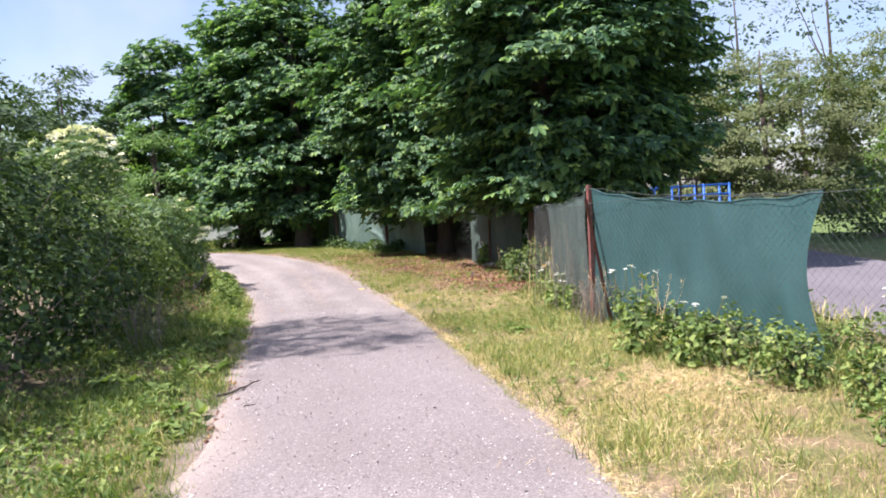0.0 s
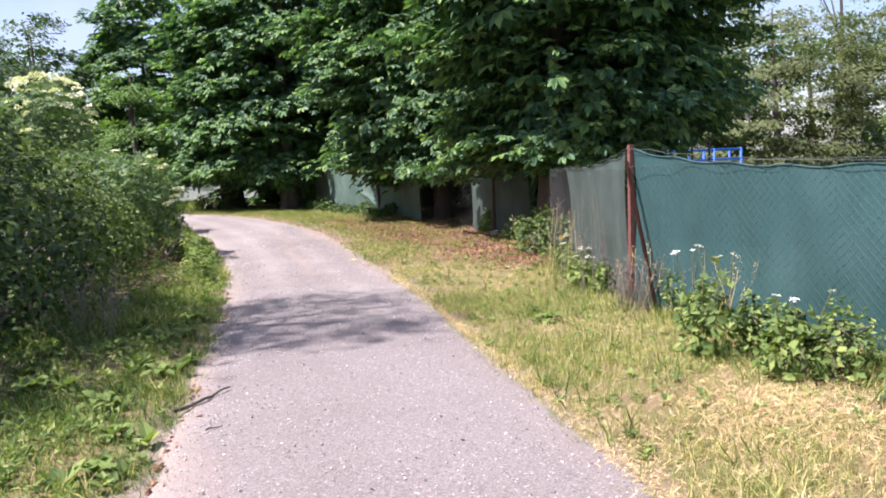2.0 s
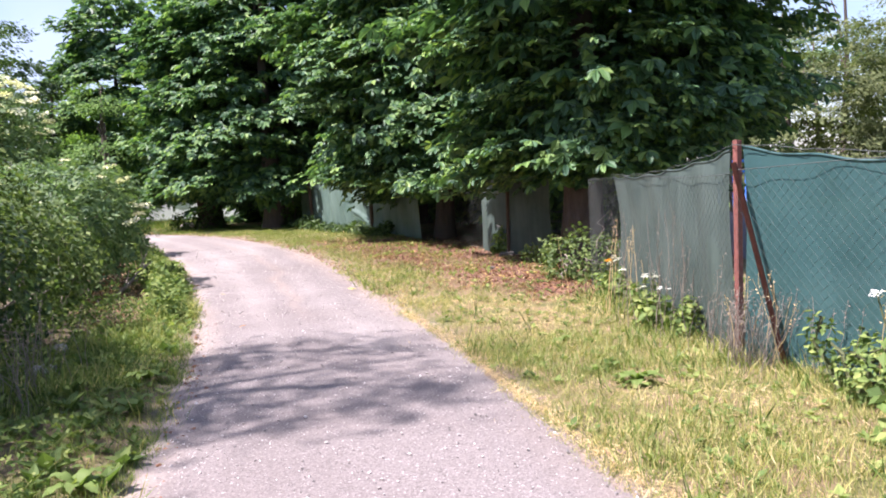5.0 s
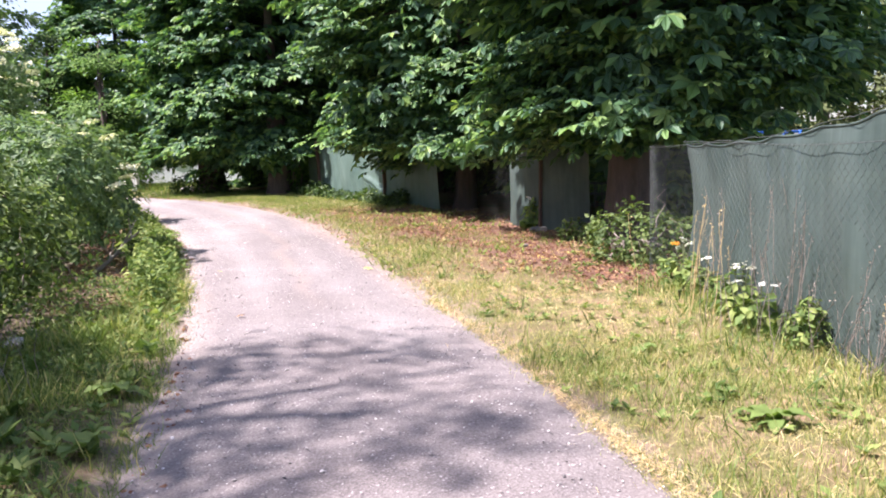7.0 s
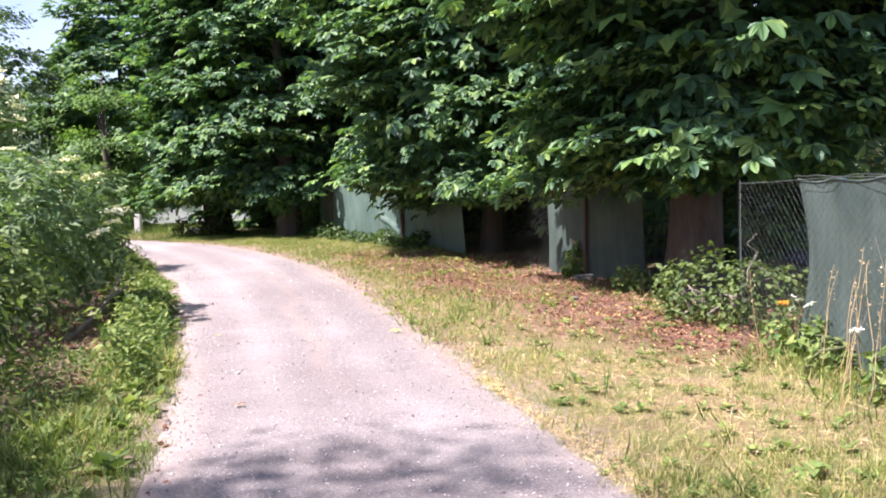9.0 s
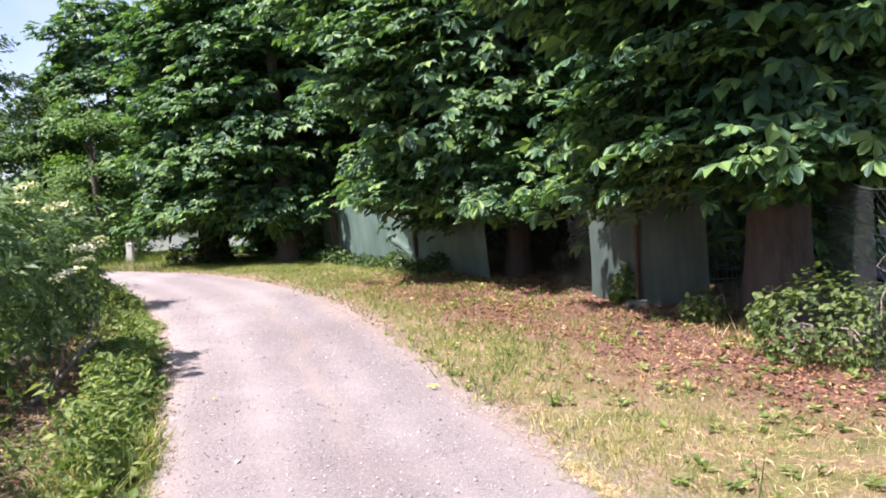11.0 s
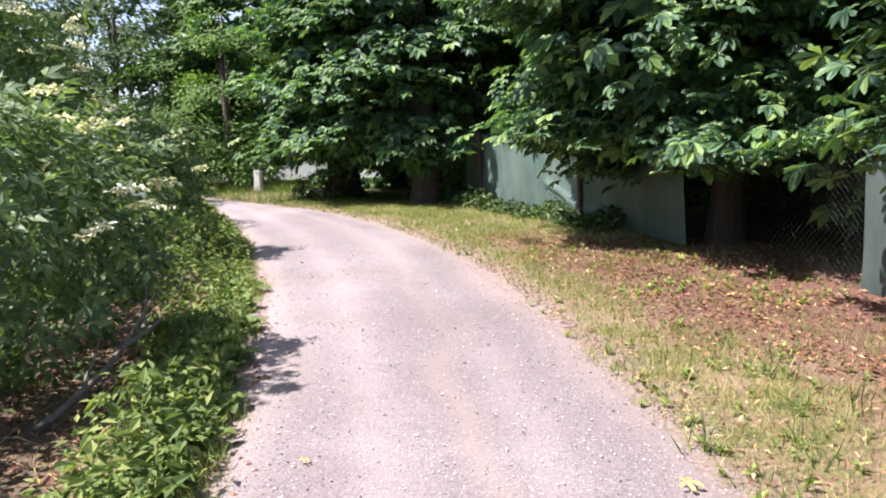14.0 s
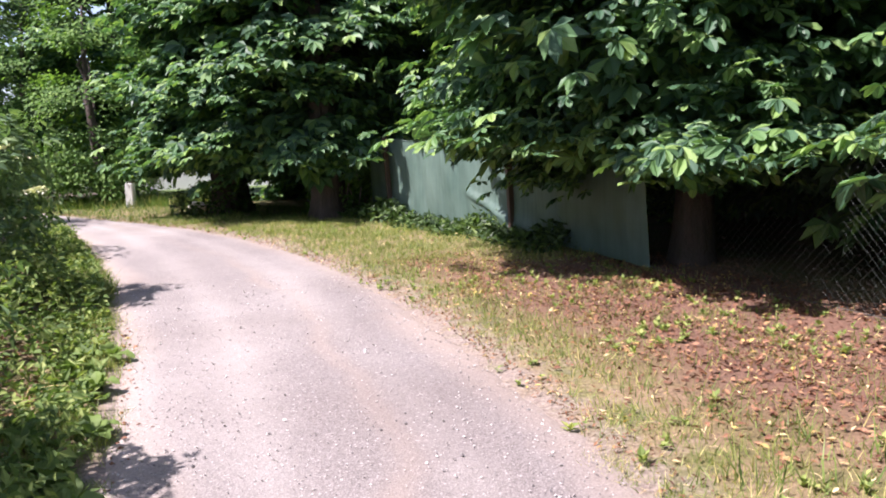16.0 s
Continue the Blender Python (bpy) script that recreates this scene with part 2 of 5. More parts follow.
ROOFTILE = plain_mat("brown roof tile", (0.16, 0.08, 0.06), (0.28, 0.14, 0.10), 8, 0.85)
BLUE = plain_mat("blue enamel paint", (0.015, 0.10, 0.45), (0.03, 0.17, 0.62), 8, 0.4)
STONE = plain_mat("pale field stone", (0.34, 0.32, 0.30), (0.60, 0.57, 0.54), 9, 0.9)
GLASSDARK, _n, _l, _p = mat_new("dark window glass")
_p.inputs["Base Color"].default_value, _p.inputs["Roughness"].default_value = (0.02, 0.025, 0.03, 1), 0.06


def net_mat(name, c1, c2, see=0.015, streak=0.75):
    """Woven shade net: fine weave, fold stains, a little light passes."""
    m, n, l, p = mat_new(name)
    co = n.new("ShaderNodeTexCoord").outputs["Object"]
    a = noise_node(n, l, 1.3, 4, 0.6, co)
    mp = n.new("ShaderNodeMapping")
    mp.inputs["Scale"].default_value = (8, 8, 45)
    l.new(co, mp.inputs["Vector"])
    b = noise_node(n, l, 1.0, 2, 0.5, mp.outputs["Vector"])
    r = ramp(n, [(0.3, c1), (0.7, c2)])
    l.new(a.outputs["Fac"], r.inputs["Fac"])
    c = mix_col(n, l, 0.06, r.outputs["Color"], b.outputs["Fac"], "OVERLAY")
    ms = n.new("ShaderNodeMapping")
    ms.inputs["Scale"].default_value = (13, 13, 0.9)
    l.new(co, ms.inputs["Vector"])
    st = noise_node(n, l, 1.0, 5, 0.7, ms.outputs["Vector"])
    sr = ramp(n, [(0.35, (0.70, 0.72, 0.72)), (0.62, (1.0, 1.0, 1.0)), (0.75, (1.22, 1.2, 1.16))])
    l.new(st.outputs["Fac"], sr.inputs["Fac"])
    c = mix_col(n, l, streak, c, sr.outputs["Color"], "MULTIPLY")
    l.new(c, p.inputs["Base Color"])
    p.inputs["Roughness"].default_value = 0.5
    bump(n, l, b.outputs["Fac"], p, 0.15, 0.002)
    tr = n.new("ShaderNodeBsdfTranslucent")
    l.new(c, tr.inputs["Color"])
    tp = n.new("ShaderNodeBsdfTransparent")
    m1, m2 = n.new("ShaderNodeMixShader"), n.new("ShaderNodeMixShader")
    m1.inputs["Fac"].default_value, m2.inputs["Fac"].default_value = 0.3, see
    l.new(p.outputs["BSDF"], m1.inputs[1])
    l.new(tr.outputs["BSDF"], m1.inputs[2])
    l.new(m1.outputs["Shader"], m2.inputs[1])
    l.new(tp.outputs["BSDF"], m2.inputs[2])
    l.new(m2.outputs["Shader"], n["Material Output"].inputs["Surface"])
    return m


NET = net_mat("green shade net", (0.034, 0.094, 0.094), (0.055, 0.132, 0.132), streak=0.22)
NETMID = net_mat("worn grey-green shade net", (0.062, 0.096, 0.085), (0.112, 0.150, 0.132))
NETPALE = net_mat("faded grey-green shade net", (0.10, 0.168, 0.14), (0.165, 0.245, 0.205))


def ground_mat():
    m, n, l, p = mat_new("verge soil and thatch")
    co = n.new("ShaderNodeTexCoord").outputs["Object"]
    a = noise_node(n, l, 2.4, 6, 0.65, co)
    b = noise_node(n, l, 35, 6, 0.7, co)
    g = ramp(n, [(0.3, (0.11, 0.13, 0.035)), (0.45, (0.24, 0.22, 0.08)), (0.58, (0.32, 0.23, 0.13)), (0.75, (0.44, 0.35, 0.20))])
    l.new(a.outputs["Fac"], g.inputs["Fac"])
    d = ramp(n, [(0.3, (0.08, 0.055, 0.03)), (0.7, (1, 1, 1))])
    l.new(b.outputs["Fac"], d.inputs["Fac"])
    c = mix_col(n, l, 0.7, g.outputs["Color"], d.outputs["Color"], "MULTIPLY")
    at = n.new("ShaderNodeAttribute")
    at.attribute_name = "litter"
    lr = ramp(n, [(0.3, (0.075, 0.04, 0.028)), (0.55, (0.165, 0.085, 0.055)), (0.75, (0.30, 0.18, 0.115))])
    l.new(b.outputs["Fac"], lr.inputs["Fac"])
    c2 = mix_col(n, l, at.outputs["Fac"], c, lr.outputs["Color"])
    at2 = n.new("ShaderNodeAttribute")
    at2.attribute_name = "field"
    fr = ramp(n, [(0.3, (0.06, 0.11, 0.025)), (0.7, (0.13, 0.19, 0.05))])
    l.new(a.outputs["Fac"], fr.inputs["Fac"])
    c3 = mix_col(n, l, at2.outputs["Fac"], c2, fr.outputs["Color"])
    at3 = n.new("ShaderNodeAttribute")
    at3.attribute_name = "humus"
    hr = ramp(n, [(0.3, (0.05, 0.04, 0.022)), (0.7, (0.20, 0.15, 0.10))])
    l.new(b.outputs["Fac"], hr.inputs["Fac"])
    c4 = mix_col(n, l, at3.outputs["Fac"], c3, hr.outputs["Color"])
    at4 = n.new("ShaderNodeAttribute")
    at4.attribute_name = "shoulder"
    e = noise_node(n, l, 6.5, 6, 0.7, co)
    ma = n.new("ShaderNodeMath")
    ma.operation = "MULTIPLY_ADD"
    l.new(e.outputs["Fac"], ma.inputs[0])
    ma.inputs[1].default_value, ma.inputs[2].default_value = 2.4, -1.55
    mb = n.new("ShaderNodeMath")
    mb.operation, mb.use_clamp = "MULTIPLY_ADD", True
    l.new(at4.outputs["Fac"], mb.inputs[0])
    mb.inputs[1].default_value = 1.5
    l.new(ma.outputs[0], mb.inputs[2])
    sr = ramp(n, [(0.3, (0.13, 0.096, 0.08)), (0.5, (0.25, 0.20, 0.17)), (0.72, (0.39, 0.33, 0.285))])
    l.new(b.outputs["Fac"], sr.inputs["Fac"])
    c4 = mix_col(n, l, mb.outputs[0], c4, sr.outputs["Color"])
    l.new(c4, p.inputs["Base Color"])
    p.inputs["Roughness"].default_value = 0.95
    bump(n, l, b.outputs["Fac"], p, 0.8, 0.03)
    return m


def lane_mat(name, stones, dusty):
    """Worn tar-and-chip surface: grey binder, pale chips, pinkish dust, rubbed wheel tracks."""
    m, n, l, p = mat_new(name)
    co = n.new("ShaderNodeTexCoord").outputs["Object"]
    v = n.new("ShaderNodeTexVoronoi")
    v.inputs["Scale"].default_value = 85
    l.new(co, v.inputs["Vector"])
    chip = ramp(n, [(0.0, stones[0]), (0.45, stones[1]), (0.86, stones[2]), (1.0, stones[3])])
    l.new(v.outputs["Color"], chip.inputs["Fac"])
    gap = ramp(n, [(0.25, (1, 1, 1)), (0.62, (0.68, 0.66, 0.65))])
    l.new(v.outputs["Distance"], gap.inputs["Fac"])
    c = mix_col(n, l, 0.8, chip.outputs["Color"], gap.outputs["Color"], "MULTIPLY")
    at = n.new("ShaderNodeAttribute")
    at.attribute_name = "dust"
    a = noise_node(n, l, 1.7, 6, 0.65, co)
    fine = noise_node(n, l, 60, 4, 0.7, co)
    dr = ramp(n, [(0.3, dusty[0]), (0.7, dusty[1])])
    l.new(fine.outputs["Fac"], dr.inputs["Fac"])
    ms = n.new("ShaderNodeMath")
    ms.operation = "MULTIPLY_ADD"
    l.new(a.outputs["Fac"], ms.inputs[0])
    ms.inputs[1].default_value = 0.7
    ms.inputs[2].default_value = -0.35
    ad = n.new("ShaderNodeMath")
    ad.operation, ad.use_clamp = "ADD", True
    l.new(ms.outputs[0], ad.inputs[0])
    l.new(at.outputs["Fac"], ad.inputs[1])
    c = mix_col(n, l, ad.outputs[0], c, dr.outputs["Color"])
    mu = n.new("ShaderNodeAttribute")
    mu.attribute_name = "mud"
    mr = ramp(n, [(0.35, (0.22, 0.175, 0.146)), (0.7, (0.36, 0.30, 0.262))])
    l.new(fine.outputs["Fac"], mr.inputs["Fac"])
    c = mix_col(n, l, mu.outputs["Fac"], c, mr.outputs["Color"])
    big = noise_node(n, l, 0.5, 3, 0.5, co)
    tint = ramp(n, [(0.3, (0.80, 0.775, 0.765)), (0.7, (1.0, 1.0, 1.0))])
    l.new(big.outputs["Fac"], tint.inputs["Fac"])
    c = mix_col(n, l, 1.0, c, tint.outputs["Color"], "MULTIPLY")
    l.new(c, p.inputs["Base Color"])
    p.inputs["Roughness"].default_value = 0.9
    bump(n, l, v.outputs["Distance"], p, 0.5, 0.006)
    return m


SOIL = ground_mat()
LANE = lane_mat("worn chip seal lane", ((0.15, 0.136, 0.132), (0.232, 0.208, 0.202), (0.282, 0.257, 0.25), (0.62, 0.59, 0.58)), ((0.235, 0.213, 0.199), (0.435, 0.404, 0.382)))
YARD = lane_mat("grey yard asphalt", ((0.09, 0.085, 0.095), (0.15, 0.14, 0.155), (0.20, 0.19, 0.21), (0.3, 0.29, 0.3)), ((0.16, 0.15, 0.165), (0.22, 0.21, 0.22)))
PEBBLE = leaf_mat("loose chipping", [(0.0, (0.13, 0.12, 0.118)), (0.45, (0.29, 0.262, 0.25)), (0.8, (0.42, 0.39, 0.37)), (1.0, (0.74, 0.71, 0.68))], 0.0, 0.85, patch=0.1)

# ---- ground, lane, yard ----
def graded(lo, hi, step, far, grow=1.35):
    xs = list(np.arange(lo, hi + 1e-6, step))
    d, x = step, xs[-1]
    while x < far:
        d *= grow
        x += d
        xs.append(x)
    d, x = step, xs[0]
    while x > -far:
        d *= grow
        x -= d
        xs.insert(0, x)
    return np.array(xs)


def sheet(xs, ys):
    gx, gy = np.meshgrid(xs, ys)
    nx, ny = len(xs), len(ys)
    i, j = np.meshgrid(np.arange(ny - 1), np.arange(nx - 1), indexing="ij")
    f = np.stack([i * nx + j, i * nx + j + 1, (i + 1) * nx + j + 1, (i + 1) * nx + j], -1).reshape(-1, 4)
    return gx.ravel(), gy.ravel(), f


def litter_at(x, y):
    """0 to 1: how thick the fallen chestnut leaves and husks lie."""
    right = lane_right(y)
    off = x - right
    wob = smooth_noise(x * 1.6, y * 1.6, 3) * 0.35
    band = np.clip((off - np.interp(y, [9, 12, 15], [1.3, 0.95, 0.45]) + wob) / 1.0, 0, 1) * np.clip((4.6 - off) / 0.8, 0, 1)
    along = np.clip((y - 9.3 + wob) / 1.0, 0, 1) * np.clip((20.3 - y + wob) / 1.2, 0, 1)
    return band * along


def add_attr(me, name, values):
    at = me.attributes.new(name, "FLOAT", "POINT")
    at.data.foreach_set("value", np.asarray(values, np.float32))


gx, gy, gf = sheet(graded(-9, 8, 0.2, 900), graded(-9, 36, 0.2, 900))
bumps = smooth_noise(gx * 2.1, gy * 2.1, 1) * 0.018 + smooth_noise(gx * 6, gy * 6, 2) * 0.008
inside = np.clip(np.minimum(gx - lane_left(gy), lane_right(gy) - gx) / 0.15, 0, 1)
outside = np.clip(np.maximum(lane_left(gy) - gx, gx - lane_right(gy)) / 0.5, 0, 1)
gz = ground_z(gx, gy) + (bumps + 0.02) * outside - 0.022 * inside
gz = gz + np.where((gx > 4.6) & (gx < 9.3), -0.05, 0) * (gy > -20) * (gy < 26)
ground_me = np_mesh("ground", np.stack([gx, gy, gz], 1), gf, SOIL, True)
add_attr(ground_me, "litter", litter_at(gx, gy))
behind = lane_left(gy) - gx + 0.6 * smooth_noise(gx, gy, 77)
add_attr(ground_me, "field", np.maximum.reduce([np.clip((np.hypot(gx + 3, gy - 12) - 24) / 6, 0, 1), np.clip((gx - 8.7) / 0.8, 0, 1), np.clip((behind - 5.0) / 1.8, 0, 1)]))
add_attr(ground_me, "humus", np.clip((lane_left(gy) - gx - 0.75) / 0.4, 0, 1) * np.clip((6.5 - behind) / 1.8, 0, 1))
off_r, off_l = gx - lane_right(gy), lane_left(gy) - gx
add_attr(ground_me, "shoulder", np.where(off_r > 0, np.exp(-np.clip(off_r, 0, 9) / np.interp(gy, [5, 10, 16, 20], [0.16, 0.34, 0.4, 0.55])), np.exp(-np.clip(off_l, 0, 9) / 0.2)) * (gy < 30))
ground = tagged(new("ground", ground_me), "sunlit verge soil with dry thatch and fallen leaves", "ground", kind="structure")

rows_y = np.concatenate([np.arange(-28, 20, 0.12), np.arange(20, 34, 0.2)])
cols = np.linspace(0, 1, 41)
ly = np.repeat(rows_y, len(cols))
lu = np.tile(cols, len(rows_y))
rag_l = smooth_noise(rows_y * 2.2, rows_y * 0 + 1, 5) * 0.05 + smooth_noise(rows_y * 11, rows_y * 0, 6) * 0.04
rag_r = smooth_noise(rows_y * 2, rows_y * 0 + 1, 7) * 0.05 + smooth_noise(rows_y * 10, rows_y * 0, 8) * 0.045
le = np.repeat(lane_left(rows_y) + rag_l - 0.05, len(cols))
re = np.repeat(lane_right(rows_y) + rag_r + 0.05, len(cols))
lx = le + (re - le) * lu
lz = ground_z(lx, ly) + 0.008 + 0.03 * (1 - (2 * lu - 1) ** 2) - 0.03 * np.clip((np.abs(2 * lu - 1) - 0.9) / 0.1, 0, 1) ** 2
lz += smooth_noise(lx * 3, ly * 3, 9) * 0.004
i, j = np.meshgrid(np.arange(len(rows_y) - 1), np.arange(len(cols) - 1), indexing="ij")
nc = len(cols)
lf = np.stack([i * nc + j, i * nc + j + 1, (i + 1) * nc + j + 1, (i + 1) * nc + j], -1).reshape(-1, 4)
lane_me = np_mesh("road", np.stack([lx, ly, lz], 1), lf, LANE, True)
edge_dust = np.clip((np.abs(2 * lu - 1) - 0.72) / 0.28, 0, 1) * 0.75 * (lu < 0.5) + np.clip((np.abs(2 * lu - 1) - 0.86) / 0.14, 0, 1) * 0.6 * (lu > 0.5)
track = np.exp(-((lu - 0.34) / 0.07) ** 2) + np.exp(-((lu - 0.70) / 0.07) ** 2)
far_dust = np.clip((ly - 4) / 7, 0, 1) * (0.30 + 0.30 * track + 0.22 * smooth_noise(lx * 1.1, ly * 0.35, 72))
add_attr(lane_me, "dust", np.clip(edge_dust + far_dust, 0, 1) - 0.15)
wander = 0.60 + 0.05 * np.sin(ly * 0.45) + 0.025 * np.sin(ly * 1.9) + 0.015 * np.sin(ly * 4.3)
streak = np.exp(-((lu - wander) / 0.035) ** 2) * np.clip(smooth_noise(lx * 2, ly * 1.5, 15) + 0.45, 0, 1) * np.clip((ly - 7) / 4, 0, 1)
rim = np.clip((lu - 0.86 + 0.03 * smooth_noise(ly * 2.5, ly * 0, 73)) / 0.14, 0, 1) * np.clip((ly - 5) / 6, 0.3, 1) * 0.9 + np.clip((0.07 - lu) / 0.07, 0, 1) * 0.7 + np.clip((0.15 - lu + 0.05 * smooth_noise(ly * 3, ly * 0, 71)) / 0.08, 0, 1) * 0.45
add_attr(lane_me, "mud", np.clip(streak * 0.55 + rim, 0, 0.9))
tagged(new("road", lane_me), "worn pale grey chip-sealed lane with dusty edges", "lane", kind="structure")

# driveway behind the fence
yy = np.arange(-26, 26.1, 0.5)
uu = np.linspace(0, 1, 9)
yx = (4.75 + 0.25 * np.sin(yy * 0.2))[:, None] + (3.9 + 0.2 * np.sin(yy * 0.35))[:, None] * uu[None]
yz = ground_z(yx, yy[:, None] + 0 * uu) + 0.02
yv = np.stack([yx, yy[:, None] + 0 * uu[None], yz], -1).reshape(-1, 3)
i, j = np.meshgrid(np.arange(len(yy) - 1), np.arange(8), indexing="ij")
yard_me = np_mesh("pavement", yv, np.stack([i * 9 + j, i * 9 + j + 1, (i + 1) * 9 + j + 1, (i + 1) * 9 + j], -1).reshape(-1, 4), YARD, True)
add_attr(yard_me, "dust", np.full(len(yv), 0.1))
tagged(new("pavement", yard_me), "grey asphalt driveway behind the chain-link fence", "driveway", kind="structure")


# ---- leaves and plants ----
def frames_from(normals, spin):
    """Rotation matrices whose z axis is the normal, turned by spin about it."""
    nz = normals / (np.linalg.norm(normals, axis=1)[:, None] + 1e-9)
    ref = np.where(np.abs(nz[:, 2:3]) > 0.95, [[1.0, 0, 0]], [[0, 0, 1.0]])
    ax = np.cross(ref, nz)
    ax /= np.linalg.norm(ax, axis=1)[:, None] + 1e-9
    ay = np.cross(nz, ax)
    c, s = np.cos(spin)[:, None], np.sin(spin)[:, None]
    return np.stack([ax * c + ay * s, ay * c - ax * s, nz], -1)


def scatter(template, at, rot, scale):
    """Copies of a small mesh (verts, faces) at many places, as one pair of arrays."""
    tv, tf = template
    v = np.einsum("nij,kj->nki", rot, tv) * np.asarray(scale)[:, None, None] + at[:, None]
    f = tf[None] + (np.arange(len(at)) * len(tv))[:, None, None]
    return v.reshape(-1, 3), f.reshape(-1, tf.shape[1])


def leaflet(length, width, widest=0.5, fold=0.12, droop=0.1, at=(0, 0, 0), yaw=0.0):
    """One folded leaflet along +x: two quads that meet at the midrib."""
    v = np.array([[0, 0, 0], [length * widest, width / 2, 0], [length, 0, -droop * length], [length * widest, -width / 2, 0],
                  [length * widest * 0.95, 0, -fold * width]], float)
    c, s = math.cos(yaw), math.sin(yaw)
    v = v @ np.array([[c, s, 0], [-s, c, 0], [0, 0, 1]]) + np.array(at)
    return v, np.array([[0, 4, 2, 1], [0, 3, 2, 4]])


def obovate(length, width, fold, droop, yaw):
    """One chestnut leaflet along +x, blunt and widest past its middle: two five-sided halves folded at the midrib."""
    out = [[0, 0, 0], [length, 0, -droop * length]]
    for sgn in (1, -1):
        out += [[length * 0.38, sgn * width * 0.27, fold * width * 0.3], [length * 0.72, sgn * width * 0.5, fold * width * 0.4 - droop * length * 0.35],
                [length * 0.92, sgn * width * 0.30, -droop * length * 0.75]]
    c, s = math.cos(yaw), math.sin(yaw)
    v = np.array(out, float) @ np.array([[c, s, 0], [-s, c, 0], [0, 0, 1]])
    return v, np.array([[0, 1, 4, 3, 2], [0, 5, 6, 7, 1]])


def palmate(count=7, droop=0.25, seed=0):
    """A chestnut leaf: leaflets spread from one point, the middle ones longest, widest near the tip."""
    rg = R(seed)
    span = radians(250)
    out = []
    for k in range(count):
        a = -span / 2 + span * k / (count - 1)
        ln = 1.0 - 0.45 * abs(a) / (span / 2) + rg.uniform(-0.06, 0.06)
        out.append(obovate(ln, ln * 0.46, 0.22, droop * rg.uniform(0.6, 1.5), a + rg.uniform(-0.08, 0.08)))
    return join(out)


def pinnate(pairs=2, seed=0):
    """An elder-like leaf: pairs of leaflets along a stalk and one at its end."""
    rg = R(seed)
    out = [leaflet(0.45, 0.2, 0.45, 0.15, 0.2, (0.55, 0, 0))]
    for k in range(pairs):
        x = 0.2 + 0.32 * k
        for sgn in (-1, 1):
            out.append(leaflet(0.42, 0.18, 0.45, 0.15, 0.25, (x, 0, 0), sgn * (1.05 + rg.uniform(-0.1, 0.1))))
    return join(out)


SIMPLE = leaflet(1.0, 0.62, 0.45, 0.2, 0.2)
SINGLE_QUAD = (np.array([[0, 0, 0], [0.5, 0.33, 0.02], [1, 0, -0.12], [0.5, -0.33, 0.02]], float), np.array([[0, 3, 2, 1]]))
PALM7 = [palmate(7, 0.2, 1), palmate(7, 0.35, 2), palmate(6, 0.15, 3)]
PALM_FAR = join([(leaflet(l0, l0 * 0.5, 0.6, 0, 0.25, yaw=a)[0][:4], np.array([[0, 3, 2, 1]])) for a, l0 in ((-1.5, 0.7), (-0.7, 0.95), (0, 1.0), (0.7, 0.95), (1.5, 0.7))])


def unit(rg, n):
    v = rg.normal(0, 1, (n, 3))
    return v / np.linalg.norm(v, axis=1)[:, None]


def crown_clusters(rg, n, height, radius, skirt, lobes=7, under=None, squash=(1, 1), gather=7):
    """Places and outward ways of leaf sprays on an uneven crown shell, relative to the trunk's foot."""
    h = skirt + (height - skirt) * rg.beta(1.15, 1.55, n)
    hem = rg.rand(n) < 0.36
    h = np.where(hem, skirt + rg.uniform(-0.15, 0.9, n), h)
    th = rg.uniform(0, 2 * np.pi, n)
    u = (h - skirt) / (height - skirt)
    prof = np.where(u < 0.28, 0.86 + 0.14 * np.sin(u / 0.28 * np.pi / 2), np.sqrt(np.clip(1 - ((u - 0.28) / 0.74) ** 2, 0.0, 1)))
    ph = rg.uniform(0, 6.28, 4)
    lump = 1 + 0.10 * np.sin(lobes * th + 3.0 * h / 1.7 + ph[0]) + 0.09 * np.sin(3 * th - 2.2 * h + ph[1]) + 0.06 * np.sin(11 * th + 4.1 * h + ph[2])
    depth = 1 - np.abs(rg.normal(0, 0.13, n))
    depth = np.where(hem, rg.uniform(0.38, 1.0, n), depth)
    r = radius * prof * lump * np.clip(depth, 0.3, 1.05)
    low = 0.22 * np.sin(5 * th + ph[3]) * (u < 0.15)
    hollow = np.sin(4 * th + 0.9 * h + ph[2]) + np.sin(2.3 * h - 3 * th + ph[3])
    r = r * (1 - 0.11 * np.clip(hollow, 0, 2) * (h > skirt + 0.6))
    if under:
        h = h + under[2] * np.clip(np.cos(th), 0, 1) * np.clip((4.5 - h) / 2, 0, 1)
        r = r * (1 - under[1] * np.clip(np.cos(th - under[0]), 0, 1) * np.clip((under[3] - h) / 1.5, 0, 1))
    p = np.stack([np.cos(th) * r, np.sin(th) * r, h + low], 1) * np.array([*squash, 1.0])
    # sprays gather on drooping boughs, with gaps between the tiers
    boughs = p[rg.choice(n, max(6, n // gather), replace=False)]
    dist = ((p[:, None] - boughs[None]) * np.array([1, 1, 1.35])) ** 2
    c = boughs[dist.sum(2).argmin(1)]
    d = p - c
    p = c + d * np.array([0.8, 0.8, 0.42])
    reach = (d[:, :2] * p[:, :2]).sum(1) / (np.linalg.norm(p[:, :2], axis=1) + 0.3)
    p[:, 2] -= 0.32 * reach
    out = np.stack([np.cos(th), np.sin(th), 0.15 + 0.8 * u], 1)
    return p, out / np.linalg.norm(out, axis=1)[:, None]


